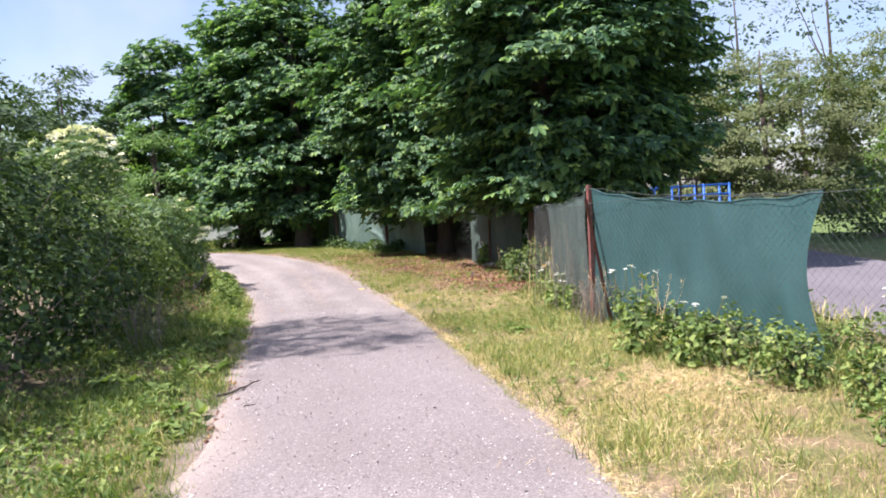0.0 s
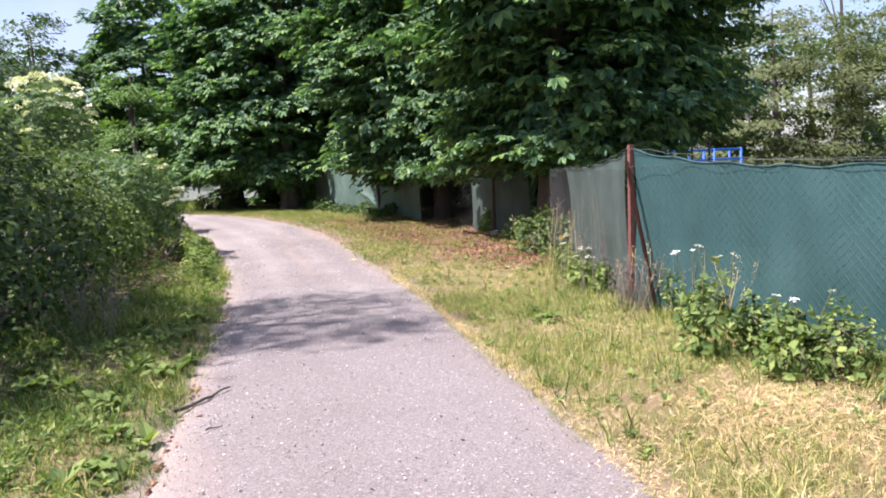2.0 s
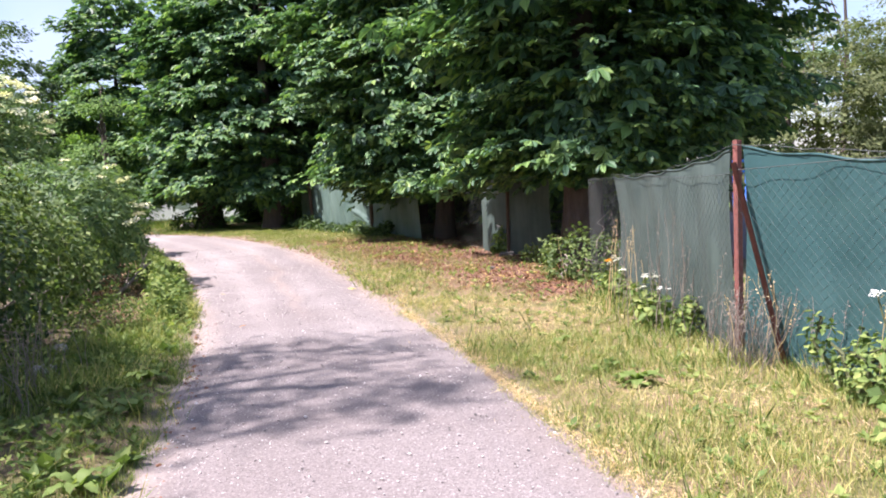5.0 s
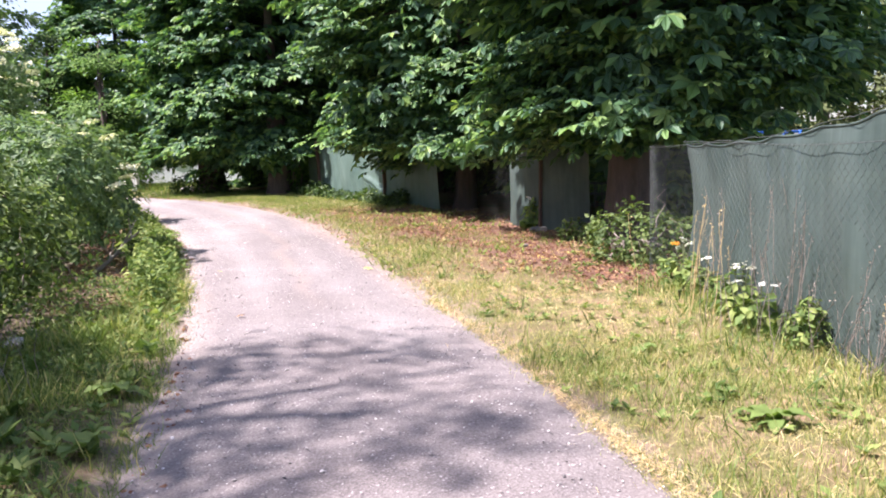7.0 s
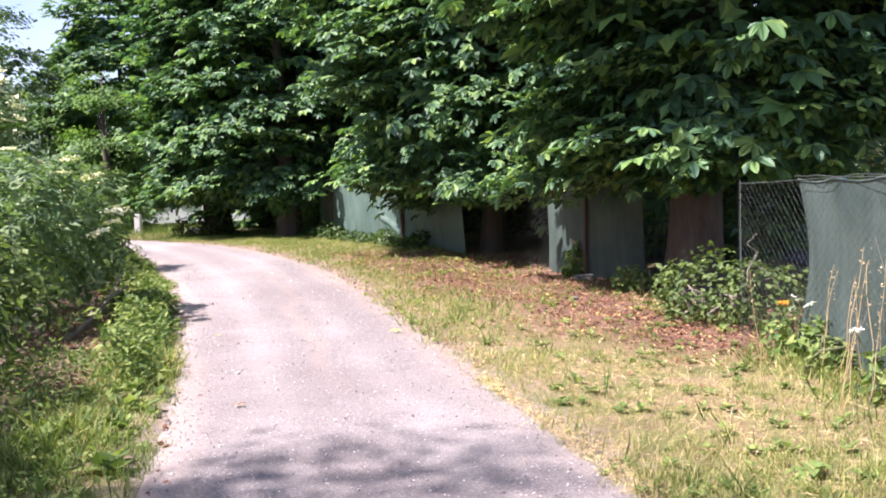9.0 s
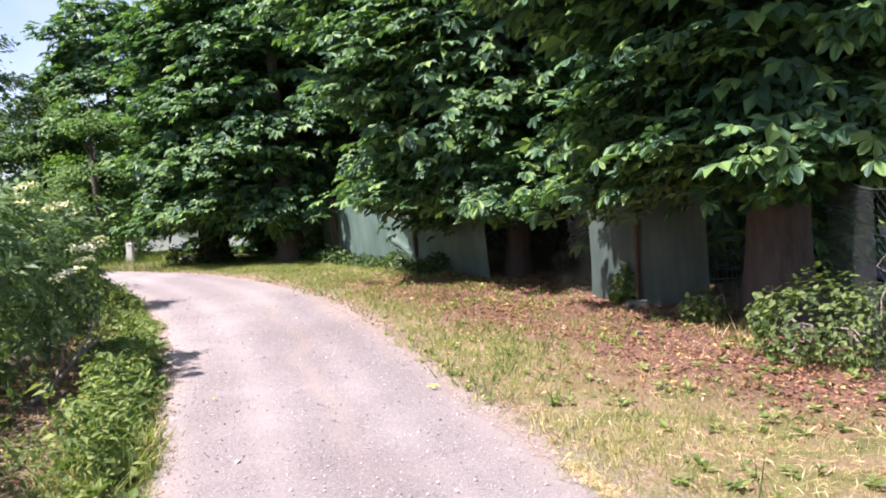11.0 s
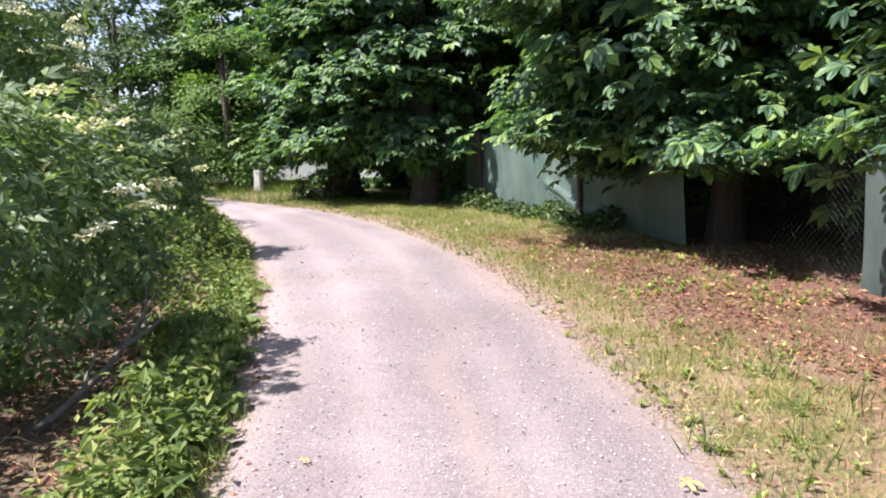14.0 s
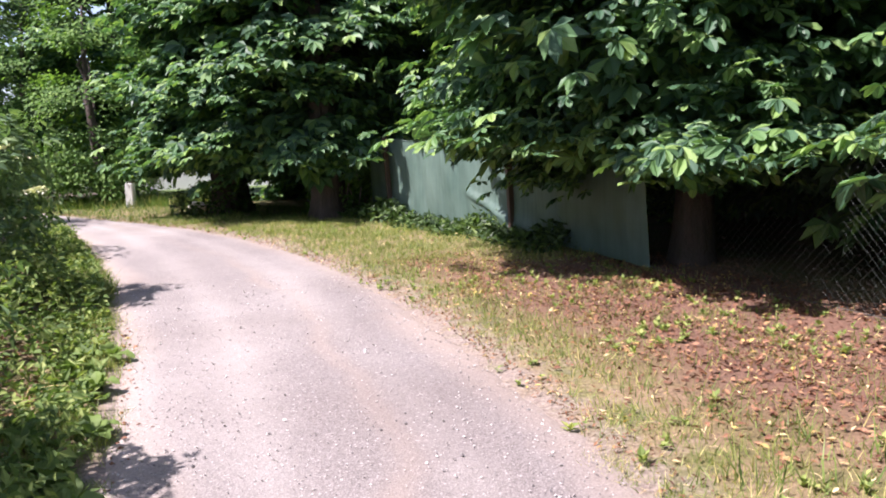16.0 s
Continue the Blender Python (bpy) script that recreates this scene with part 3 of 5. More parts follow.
def spray_leaves(rg, p, out, per, size, spread, flat=0.6):
    """Leaves round each spray: they hang outwards, faces up and out."""
    n = len(p)
    at = np.repeat(p, per, 0) + rg.normal(0, 1, (n * per, 3)) * np.array([spread, spread, spread * 0.34])
    o = np.repeat(out, per, 0)
    nrm = o * (1 - flat) + np.array([0, 0, 1.0]) * flat + rg.normal(0, 0.23, (n * per, 3))
    # the tip points outwards: choose the spin so that local x follows the outward way
    rot = frames_from(nrm, np.zeros(n * per))
    want = o + rg.normal(0, 0.45, o.shape) + np.array([0, 0, -0.2])
    spin = np.arctan2(np.einsum("ni,ni->n", want, rot[:, :, 1]), np.einsum("ni,ni->n", want, rot[:, :, 0]))
    rot = frames_from(nrm, spin)
    sc = size * rg.uniform(0.65, 1.2, n * per)
    return at, rot, sc


def limb_points(rg, a, b, n=7, sag=0.25, wob=0.12):
    t = np.linspace(0, 1, n)[:, None]
    a, b = np.asarray(a, float), np.asarray(b, float)
    p = a + (b - a) * t
    p[:, 2] += sag * np.sin(t[:, 0] * np.pi)
    p[1:-1] += rg.normal(0, wob, (n - 2, 3))
    return p


def chestnut(x, y, height, radius, skirt, trunk_r, seed, label, sprays, per, near=True, single=0, single_where=None, size=0.23, mat=None, lean=(0, 0), under=None, squash=(1, 1), top=None):
    """Horse chestnut: flared trunk, limbs, and a crown of hand-shaped leaves that droops low."""
    rg = R(seed)
    z0 = float(ground_z(x, y))
    tree = thing("chestnut_tree", label, "tree", (x, y, z0), "row of chestnuts along the fence")
    zs = np.array([-0.15, 0.0, 0.12, 0.35, 0.8, 1.5, 2.4, 3.6, 5.2, 7.0, height * 0.86])
    rs = trunk_r * np.array([1.45, 1.36, 1.2, 1.08, 1.0, 0.94, 0.85, 0.62, 0.42, 0.26, 0.08])
    pts = np.stack([0.06 * np.sin(zs * 0.9 + seed), 0.05 * np.cos(zs * 0.7 + seed), zs], 1)
    tv, tf = tube(pts, rs, 20, False)
    ang = np.arctan2(tv[:, 1], tv[:, 0])
    ridge = 1 + 0.07 * np.sin(ang * 7 + tv[:, 2] * 0.8) * np.clip(1.8 - tv[:, 2], 0.25, 1.8) + rg.normal(0, 0.012, len(tv))
    tv[:, :2] *= ridge[:, None]
    part("trunk", np_mesh("trunk", tv, tf, BARK, True), tree)
    p, out = crown_clusters(rg, sprays, height, radius, skirt, 7, under, squash)
    p[:, :2] += lean
    for k in range(16 if near else 9):
        q = p[rg.randint(len(p))] * np.array([0.8, 0.8, 1])
        hz = min(max(1.6, q[2] * 0.75), height * 0.75)
        lp = limb_points(rg, (0, 0, hz), q, 8, 0.3)
        part("limb", np_mesh("limb", *tube(lp, np.linspace(0.11 if hz < 4 else 0.07, 0.012, 8), 6), BARK, True), tree)
    at, rot, sc = spray_leaves(rg, p, out, per, size, 0.32, 0.76)
    keep = np.ones(len(at), bool)
    if single:
        cand = np.where(single_where(at))[0]
        pick = rg.permutation(cand)[:single]
        keep[pick] = False
        singles = [np_mesh("leaf", *t, CHESTNUT_ONE) for t in PALM7]
        for q in pick:
            ob = part("leaf", singles[q % 3], tree)
            ob.matrix_local = Matrix.LocRotScale(at[q].tolist(), Matrix(rot[q].tolist()).to_quaternion(), [float(sc[q])] * 3)
    at, rot, sc = at[keep], rot[keep], sc[keep]
    if near:
        kind = rg.randint(0, 3, len(at))
        geo = join([scatter(PALM7[k], at[kind == k], rot[kind == k], sc[kind == k]) for k in range(3)])
    else:
        geo = scatter(PALM_FAR, at, rot, sc)
    # leaves deeper inside the crown
    q, qo = crown_clusters(rg, int(sprays * 1.7), height * 0.97, radius * 0.72, skirt + 0.3, 7, under, squash)
    q[:, :2] += lean
    a2, r2, s2 = spray_leaves(rg, q, qo, 6, size * 1.45, 0.35)
    inner = scatter(PALM_FAR, a2, r2, s2)
    part("crown", np_mesh("crown", *geo, mat or CHESTNUT), tree, "dense dark green hand-shaped leaves", "stuff")
    if top:
        # broad upper leaves out of view, added to shade the crown below
        m = 3600
        w = unit(rg, m)
        w[:, 2] = np.where(w[:, 2] < -0.3, -w[:, 2], w[:, 2])
        q = w * np.array([top[0], top[0], top[1]]) * (1 - np.abs(rg.normal(0, 0.16, m)))[:, None]
        q += np.array([lean[0] + top[3], lean[1] + top[4], top[2]])
        a3, r3, s3 = spray_leaves(rg, q, w, 2, size * 1.8, 0.3)
        part("shade_crown", np_mesh("shade crown", *scatter(PALM_FAR, a3, r3, s3), mat or CHESTNUT), tree, "unseen upper leaves added to shade those below", "stuff")
    part("inner_crown", np_mesh("inner crown", *inner, mat or CHESTNUT), tree, "shaded inner leaves", "stuff")
    return tree


def broad_tree(name, x, y, height, radius, skirt, seed, label, mat, sprays=500, per=12, size=0.2, trunk_r=0.16, narrow=1.0, group=""):
    """A tree farther off: tapered trunk, limbs, and a crown of single leaves in sprays."""
    rg = R(seed)
    z0 = float(ground_z(x, y))
    tree = thing(name, label, "tree", (x, y, z0), group)
    zs = np.linspace(-0.1, height * 0.92, 9)
    pts = np.stack([0.15 * np.sin(zs * 0.5 + seed), 0.15 * np.cos(zs * 0.4 + seed), zs], 1)
    part("trunk", np_mesh("trunk", *tube(pts, np.linspace(trunk_r * 1.25, 0.03, 9), 10), BARK, True), tree)
    p, out = crown_clusters(rg, sprays, height, radius, skirt, 5)
    for k in range(7):
        q = p[rg.randint(len(p))] * np.array([0.85, 0.85, 1])
        lp = limb_points(rg, (0, 0, max(0.8, q[2] * 0.6)), q, 6, 0.3)
        part("limb", np_mesh("limb", *tube(lp, np.linspace(0.06, 0.012, 6), 5, False), BARK, True), tree)
    at, rot, sc = spray_leaves(rg, p, out, per, size, 0.3, 0.45)
    part("crown", np_mesh("crown", *scatter(SINGLE_QUAD, at, rot, sc), mat), tree, kind="stuff")
    return tree


def umbel(seed=0, tiers=70):
    """A flat-topped flower head of many small petals, about 1 across."""
    rg = R(seed)
    a, r = rg.uniform(0, 6.28, tiers), np.sqrt(rg.uniform(0, 1, tiers)) * 0.5
    at = np.stack([np.cos(a) * r, np.sin(a) * r, 0.12 - 0.35 * r * r + rg.normal(0, 0.025, tiers)], 1)
    nrm = np.array([0, 0, 1.0]) + rg.normal(0, 0.4, (tiers, 3))
    return scatter(SINGLE_QUAD, at, frames_from(nrm, rg.uniform(0, 6.28, tiers)), np.full(tiers, 0.21))


UMBEL = [np_mesh("flower head", *umbel(k), PETAL) for k in range(3)]
UMBEL_WHITE = [np_mesh("white flower head", *umbel(k + 5, 50), WHITEPETAL) for k in range(2)]


def shrub(name, x, y, lobes, leaves, seed, label, mat, template, size, flowers=(), category="shrub", stems=7, sticks=0, stem_mat=None, group="", bloom=None):
    """A shrub of several leafy lobes (dx, dy, z, rx, ry, rz) with stems from one foot."""
    rg = R(seed)
    z0 = float(ground_z(x, y))
    ob = thing(name, label, category, (x, y, z0), group)
    lobes = np.asarray(lobes, float)
    area = lobes[:, 3] * lobes[:, 4] + lobes[:, 4] * lobes[:, 5] + lobes[:, 3] * lobes[:, 5]
    pick = rg.choice(len(lobes), leaves, p=area / area.sum())
    u = unit(rg, leaves)
    wob = 1 + 0.17 * np.sin(u[:, 0] * 7 + pick * 2.1 + seed) + 0.15 * np.sin(u[:, 1] * 9 - pick + u[:, 2] * 5)
    dep = 1 - np.abs(rg.normal(0, 0.13, leaves)) + (rg.rand(leaves) < 0.06) * rg.uniform(0, 0.22, leaves)
    p = lobes[pick, :3] + u * lobes[pick, 3:] * (wob * dep)[:, None]
    deep = np.zeros(leaves, bool)
    for k in range(len(lobes)):
        d = (p - lobes[k, :3]) / lobes[k, 3:]
        deep |= ((d ** 2).sum(1) < 0.5) & (pick != k)
    ok = (p[:, 2] > 0.03) & ~deep
    p, u = p[ok], u[ok]
    nrm = u * 0.6 + np.array([0, 0, 0.55]) + rg.normal(0, 0.4, u.shape)
    rot = frames_from(nrm, rg.uniform(0, 6.28, len(p)))
    geo = scatter(template, p, rot, size * rg.uniform(0.6, 1.25, len(p)))
    part("foliage", np_mesh("foliage", *geo, mat), ob, kind="stuff")
    for k in range(stems):
        l0 = lobes[k % len(lobes)]
        top = l0[:3] + unit(rg, 1)[0] * l0[3:] * 0.8
        top[2] = max(top[2], 0.3)
        lp = limb_points(rg, (rg.normal(0, 0.15), rg.normal(0, 0.15), -0.05), top, 7, 0.15, 0.05)
        part("stem", np_mesh("stem", *tube(lp, np.linspace(0.022, 0.006, 7), 6, False), stem_mat or TWIG, True), ob)
    for k in range(sticks):
        l0 = lobes[rg.randint(len(lobes))]
        a = l0[:3] + unit(rg, 1)[0] * l0[3:] * 0.8
        b = a + np.array([rg.normal(0, 0.25), rg.normal(0, 0.25), rg.uniform(0.2, 0.6)])
        part("twig", np_mesh("twig", *tube(limb_points(rg, a, b, 5, 0.05, 0.03), np.linspace(0.008, 0.003, 5), 4, False), TWIG, True), ob)
    flowers = list(flowers)
    if bloom:
        count, fsize, zmin, tint = bloom
        while len(flowers) < count:
            l0 = lobes[rg.randint(len(lobes))]
            w = unit(rg, 1)[0]
            w[2] = abs(w[2])
            if w[0] < -0.3 and w[2] < 0.6:
                continue
            q = l0[:3] + w * l0[3:] * 1.2
            if q[2] > zmin and not any((((q - o[:3]) / o[3:]) ** 2).sum() < 0.95 for o in lobes):
                flowers.append((float(q[0]), float(q[1]), float(q[2]), float(fsize * rg.uniform(0.7, 1.25)), tint))
    for k, (fx, fy, fz, fs, tint) in enumerate(flowers):
        fl = part("flower_head", (UMBEL if tint == 0 else UMBEL_WHITE)[k % 2], ob, "flat cream flower head" if tint == 0 else "flat white flower head")
        fl.location = (fx, fy, fz)
        fl.rotation_euler = (rg.normal(0, 0.3), rg.normal(0, 0.3), rg.uniform(0, 6))
        fl.scale = (fs, fs, fs)
    return ob

# ---- the row of horse chestnuts ----
chestnut(2.4, 13.0, 10.8, 3.3, 1.72, 0.33, 11, "big horse chestnut with low drooping dark crown beside the fence", 560, 26, True, 300,
         lambda p: (p[:, 1] < -0.6) & (p[:, 0] < 1.0) & (p[:, 2] < 4.5), lean=(0.35, -0.1), under=(radians(-122), 0.62, 0.6, 4.2), top=(3.1, 3.2, 9.9, 0.0, 0.0))
chestnut(0.02, 18.95, 10.6, 3.9, 1.38, 0.22, 12, "horse chestnut with bright green skirt hanging over the verge", 520, 26, True, 300,
         lambda p: (p[:, 0] < 0.5) & (p[:, 1] < 0.5) & (p[:, 2] < 4.2), lean=(0.1, 0.75), under=(math.pi, 0.24, 0.0, 3.0), squash=(1, 0.84), top=(3.9, 3.8, 9.6, 0.2, 0))
chestnut(-5.75, 26.3, 10.8, 3.1, 1.15, 0.34, 13, "shaded horse chestnut with pale trunk by the bend", 460, 18, False, size=0.27, lean=(-0.6, 1.5))
chestnut(-8.75, 29.2, 10.9, 2.8, 1.5, 0.42, 14, "dark horse chestnut on a root mound at the bend", 520, 18, False, size=0.27, lean=(0.55, 0.1))
chestnut(-0.8, 25.2, 10.5, 2.8, 1.5, 0.28, 15, "horse chestnut behind the faded net fence", 420, 17, False, size=0.28)
chestnut(-15.6, 39.0, 11.6, 3.6, 1.8, 0.34, 17, "tall dark chestnut beyond the bend", 440, 17, False, size=0.3)
# thicket that closes the ground behind the fence
for k, (qx, qy, qh, qr) in enumerate(((3.6, 17.6, 8.5, 2.3), (3.2, 22.2, 9.0, 3.0), (1.6, 27.0, 9.5, 3.6), (-2.6, 30.8, 9.8, 3.6), (-6.6, 34.5, 9.5, 3.2))):
    chestnut(qx, qy, qh, qr, 0.35, 0.2, 20 + k, "dense shaded chestnut thicket behind the fence", 260, 13, False, size=0.3)

# ---- trees beyond ----
FAR = [
    ("maple_tree", -14.5, 34.6, 6.8, 1.9, 0.7, "slim light green maple beside the bend", MAPLE, 420, 26, 0.15),
    ("maple_tree", -18.0, 37.0, 7.5, 2.4, 1.2, "light green maple at the wood's edge", MAPLE, 380, 22, 0.18),
    ("ash_tree", -20.5, 37.0, 10.0, 3.4, 0.8, "dark ash behind the bend", FARLEAF, 520, 24, 0.25),
    ("ash_tree", -25.0, 42.0, 9.0, 4.2, 0.8, "dark ash at the wood's edge", FARLEAF, 480, 22, 0.27),
    ("ash_tree", -17.0, 25.5, 7.8, 2.8, 0.5, "round leafy ash behind the hedge", FARLEAF, 460, 26, 0.23),
    ("ash_tree", -14.0, 20.5, 4.6, 2.3, 0.4, "bushy young ash behind the hedge", FARLEAF, 420, 22, 0.21),
    ("ash_tree", -31.0, 38.0, 8.0, 4.6, 0.6, "broad ash in the wood", FARLEAF, 440, 14, 0.34),
    ("ash_tree", -27.5, 50.0, 9.6, 4.6, 0.8, "broad ash in the wood", FARLEAF, 440, 14, 0.34),
    ("ash_tree", -23.0, 30.0, 6.5, 3.2, 0.5, "broad ash in the wood", FARLEAF, 440, 14, 0.3),
    ("ash_tree", -8.0, 57.0, 14.0, 5.0, 1.5, "tall ash in the wood", FARLEAF, 420, 13, 0.34),
    ("ash_tree", -4.0, 50.0, 13.0, 5.0, 1.5, "tall ash in the wood", FARLEAF, 400, 12, 0.34),
    ("ash_tree", 4.0, 42.0, 12.0, 4.6, 1.2, "leafy ash behind the chestnuts", FARLEAF, 400, 12, 0.32),
    ("willow_tree", 14.5, 33.0, 8.2, 4.6, 0.5, "round grey-green willow beyond the yard", WILLOW, 900, 46, 0.165),
    ("willow_tree", 21.0, 32.0, 8.8, 4.8, 0.5, "round grey-green willow beyond the yard", WILLOW, 900, 46, 0.165),
    ("willow_tree", 19.0, 25.0, 5.2, 3.2, 0.3, "low bright green willow bush by the driveway", MAPLE, 420, 26, 0.15),
    ("willow_tree", 10.5, 36.0, 7.0, 4.0, 0.4, "grey-green willow behind the blue frame", WILLOW, 800, 46, 0.165),
    ("willow_tree", 27.5, 29.0, 7.5, 4.4, 0.4, "grey-green willow at the field edge", WILLOW, 560, 22, 0.27),
    ("ash_tree", 12.5, 43.0, 8.4, 4.6, 0.4, "dark ash behind the willows", FARLEAF, 440, 13, 0.36),
    ("ash_tree", 19.5, 41.0, 8.6, 4.8, 0.4, "dark ash behind the willows", FARLEAF, 440, 13, 0.36),
    ("ash_tree", 27.0, 39.0, 8.2, 4.8, 0.4, "dark ash behind the willows", FARLEAF, 440, 13, 0.36),
    ("birch_tree", 17.0, 44.0, 14.0, 3.0, 6.0, "tall thin birch with a sparse crown", FARLEAF, 150, 10, 0.26),
    ("birch_tree", 22.0, 43.0, 14.5, 3.0, 6.5, "tall thin birch with a sparse crown", FARLEAF, 150, 10, 0.26),
    ("birch_tree", 27.0, 44.0, 13.0, 3.0, 5.5, "tall thin birch with a sparse crown", FARLEAF, 150, 10, 0.26),
]
# ring of unseen trees, added to keep low sky light off the shaded side
for k, (wx, wy, wh, wr) in enumerate(((-18.5, 13.5, 8.5, 3.6), (-20.5, 7.0, 10.0, 4.0), (-19.0, 0.5, 9.0, 3.8), (-21.0, -6.5, 10.0, 4.2), (-19.5, -14.0, 9.5, 4.2), (-23.5, 19.0, 9.0, 4.0),
                                      (-12.0, -19.0, 9.0, 4.0), (-4.0, -33.0, 10.0, 4.5), (5.5, -36.0, 9.0, 4.5))):
    FAR.append(("ash_tree", wx, wy, wh, wr, 0.4, "unseen broad ash added to block low sky light", FARLEAF, 420, 12, 0.42))
for k, (nm, fx, fy, fh, fr, fs, lab, fm, sp, pr, sz) in enumerate(FAR):
    broad_tree(nm, fx, fy, fh, fr, fs, 40 + k, lab, fm, sp, pr, sz)

# ---- hedge on the lane's other side ----
EL = pinnate(2, 1)
DARKSHRUB = [(0, 0, 1.05, 1.05, 1.3, 1.1), (-0.55, 0.4, 1.75, 1.0, 1.1, 0.95), (0.25, 0.9, 0.8, 0.8, 0.8, 0.8), (-0.7, -0.5, 2.2, 0.7, 0.7, 0.6)]
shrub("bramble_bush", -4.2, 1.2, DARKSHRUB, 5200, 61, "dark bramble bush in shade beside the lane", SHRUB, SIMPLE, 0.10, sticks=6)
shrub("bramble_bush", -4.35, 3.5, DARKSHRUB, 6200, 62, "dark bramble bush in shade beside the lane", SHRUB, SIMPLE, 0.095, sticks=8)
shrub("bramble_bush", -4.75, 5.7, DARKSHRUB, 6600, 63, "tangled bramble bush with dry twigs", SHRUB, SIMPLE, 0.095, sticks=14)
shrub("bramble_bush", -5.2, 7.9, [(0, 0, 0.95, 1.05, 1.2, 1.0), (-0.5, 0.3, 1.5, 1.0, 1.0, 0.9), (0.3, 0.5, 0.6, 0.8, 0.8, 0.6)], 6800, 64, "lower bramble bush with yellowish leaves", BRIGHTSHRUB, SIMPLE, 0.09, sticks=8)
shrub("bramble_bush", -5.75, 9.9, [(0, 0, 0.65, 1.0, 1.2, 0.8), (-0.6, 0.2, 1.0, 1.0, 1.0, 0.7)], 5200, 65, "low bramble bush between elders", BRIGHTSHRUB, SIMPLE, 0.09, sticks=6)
shrub("elder_bush", -6.2, 12.2, [(0, 0, 1.05, 1.15, 1.3, 1.0), (0.4, -0.4, 1.35, 0.85, 0.85, 0.7), (-0.6, 0.6, 1.3, 1.0, 1.0, 0.9), (0.4, 0.8, 1.0, 0.65, 0.7, 0.6)], 3000, 66,
      "leafy elder bush with cream flower heads", ELDER, EL, 0.26, stems=9, bloom=(15, 0.2, 0.9, 0))
shrub("elder_bush", -7.5, 15.0, [(0, 0, 0.6, 1.0, 1.2, 0.75), (-0.7, 0.5, 0.9, 0.9, 0.9, 0.65)], 1500, 67, "leafy elder bush beside the lane", ELDER, EL, 0.30, stems=6, bloom=(6, 0.2, 0.7, 0))
shrub("elder_bush", -7.95, 17.6, [(0, 0, 1.0, 0.8, 0.9, 1.0), (0.2, 0.3, 1.5, 0.5, 0.5, 0.6)], 900, 73, "upright elder bush at the bend", ELDER, EL, 0.28, stems=6, bloom=(8, 0.2, 1.2, 0))
shrub("elder_tree", -9.95, 17.4, [(0, 0, 1.9, 1.2, 1.3, 1.6), (0.2, -0.3, 3.1, 0.9, 0.9, 0.9), (-0.9, 0.2, 2.4, 1.1, 1.2, 1.3)], 3000, 68,
      "tall elder in full cream blossom", ELDER, EL, 0.32, stems=8, bloom=(60, 0.3, 1.9, 0))
shrub("hedge_bush", -10.3, 21.0, [(0, 0, 1.0, 1.4, 1.5, 1.2), (-0.9, 0.5, 1.6, 1.2, 1.2, 1.1)], 4200, 69, "dense green hedge bush at the bend", SHRUB, SIMPLE, 0.12)
shrub("hedge_bush", -13.2, 25.0, [(0, 0, 1.0, 1.5, 1.6, 1.2), (-1.1, 0.6, 1.5, 1.3, 1.3, 1.2)], 4200, 70, "dense green hedge bush at the bend", SHRUB, SIMPLE, 0.12)
shrub("hedge_bush", -17.3, 43.0, [(0, 0, 1.1, 1.6, 1.4, 1.2), (-1.2, 0.3, 1.5, 1.4, 1.3, 1.2)], 2400, 74, "dark bush in front of the pale house", SHRUB, SIMPLE, 0.2)
shrub("hedge_bush", -17.5, 29.5, [(0, 0, 1.0, 1.6, 1.7, 1.2), (-1.1, 0.6, 1.5, 1.3, 1.3, 1.2)], 3600, 72, "dense green hedge bush past the bend", SHRUB, SIMPLE, 0.13)
broad_tree("ash_tree", -6.6, 3.75, 11.0, 1.5, 7.5, 90, "tall slim ash standing behind the brambles", FARLEAF, 175, 12, 0.15)
# these three ashes stay out of view, added to shade the hedge
broad_tree("ash_tree", -8.2, 2.6, 8.8, 2.8, 2.8, 91, "unseen leafy ash added to shade the brambles", FARLEAF, 360, 16, 0.18)
broad_tree("ash_tree", -7.7, 5.1, 6.6, 1.5, 3.0, 93, "unseen young ash added to shade the brambles", FARLEAF, 260, 16, 0.17)
broad_tree("ash_tree", -8.6, 8.2, 4.2, 1.2, 1.4, 92, "unseen slender young ash added to shade the hedge", FARLEAF, 180, 12, 0.16)

# ---- fence ----
POST_A = np.array([2.31, 5.72])       # red corner post
POST_B = np.array([2.10, 9.35])
POST_C = np.array([1.20, 14.75])
POST_D = np.array([-2.0, 21.75])
POST_E = np.array([-4.25, 25.35])
NET_END = np.array([3.78, 2.26])


def angle_post(name, x, y, h, mat, label, lean=(0, 0), w=0.05, category="post"):
    """An L-section steel post with slightly rounded edges."""
    z0 = float(ground_z(x, y))
    ob = thing(name, label, category, (x, y, z0))
    for k, (sx, sy, ox, oy) in enumerate(((w, 0.008, 0, 0), (0.008, w - 0.009, -w / 2 + 0.004, w / 2))):
        me = bm_mesh("flange", box(ox, oy, h / 2 - 0.1, sx, sy, h + 0.2, 0.002, 1), mat)
        part("flange", me, ob)
    ob.rotation_euler = (lean[0], lean[1], 0.4)
    return ob


red = angle_post("fence_post", *POST_A, 1.76, RUST, "rusty red-painted angle-iron corner post of the fence", (0.0, 0.01), 0.05)
d1 = (NET_END - POST_A) / np.linalg.norm(NET_END - POST_A)
turn = Matrix.Rotation(-0.4, 3, "Z")
sv, sf = tube([turn @ Vector((-0.06, -0.04, 1.58)), turn @ Vector((d1[0] * 0.6 - 0.1, d1[1] * 0.6 - 0.02, -0.05))], [0.021, 0.021], 8)
part("brace", np_mesh("brace", sv, sf, RUST, True), red, "leaning red steel brace")
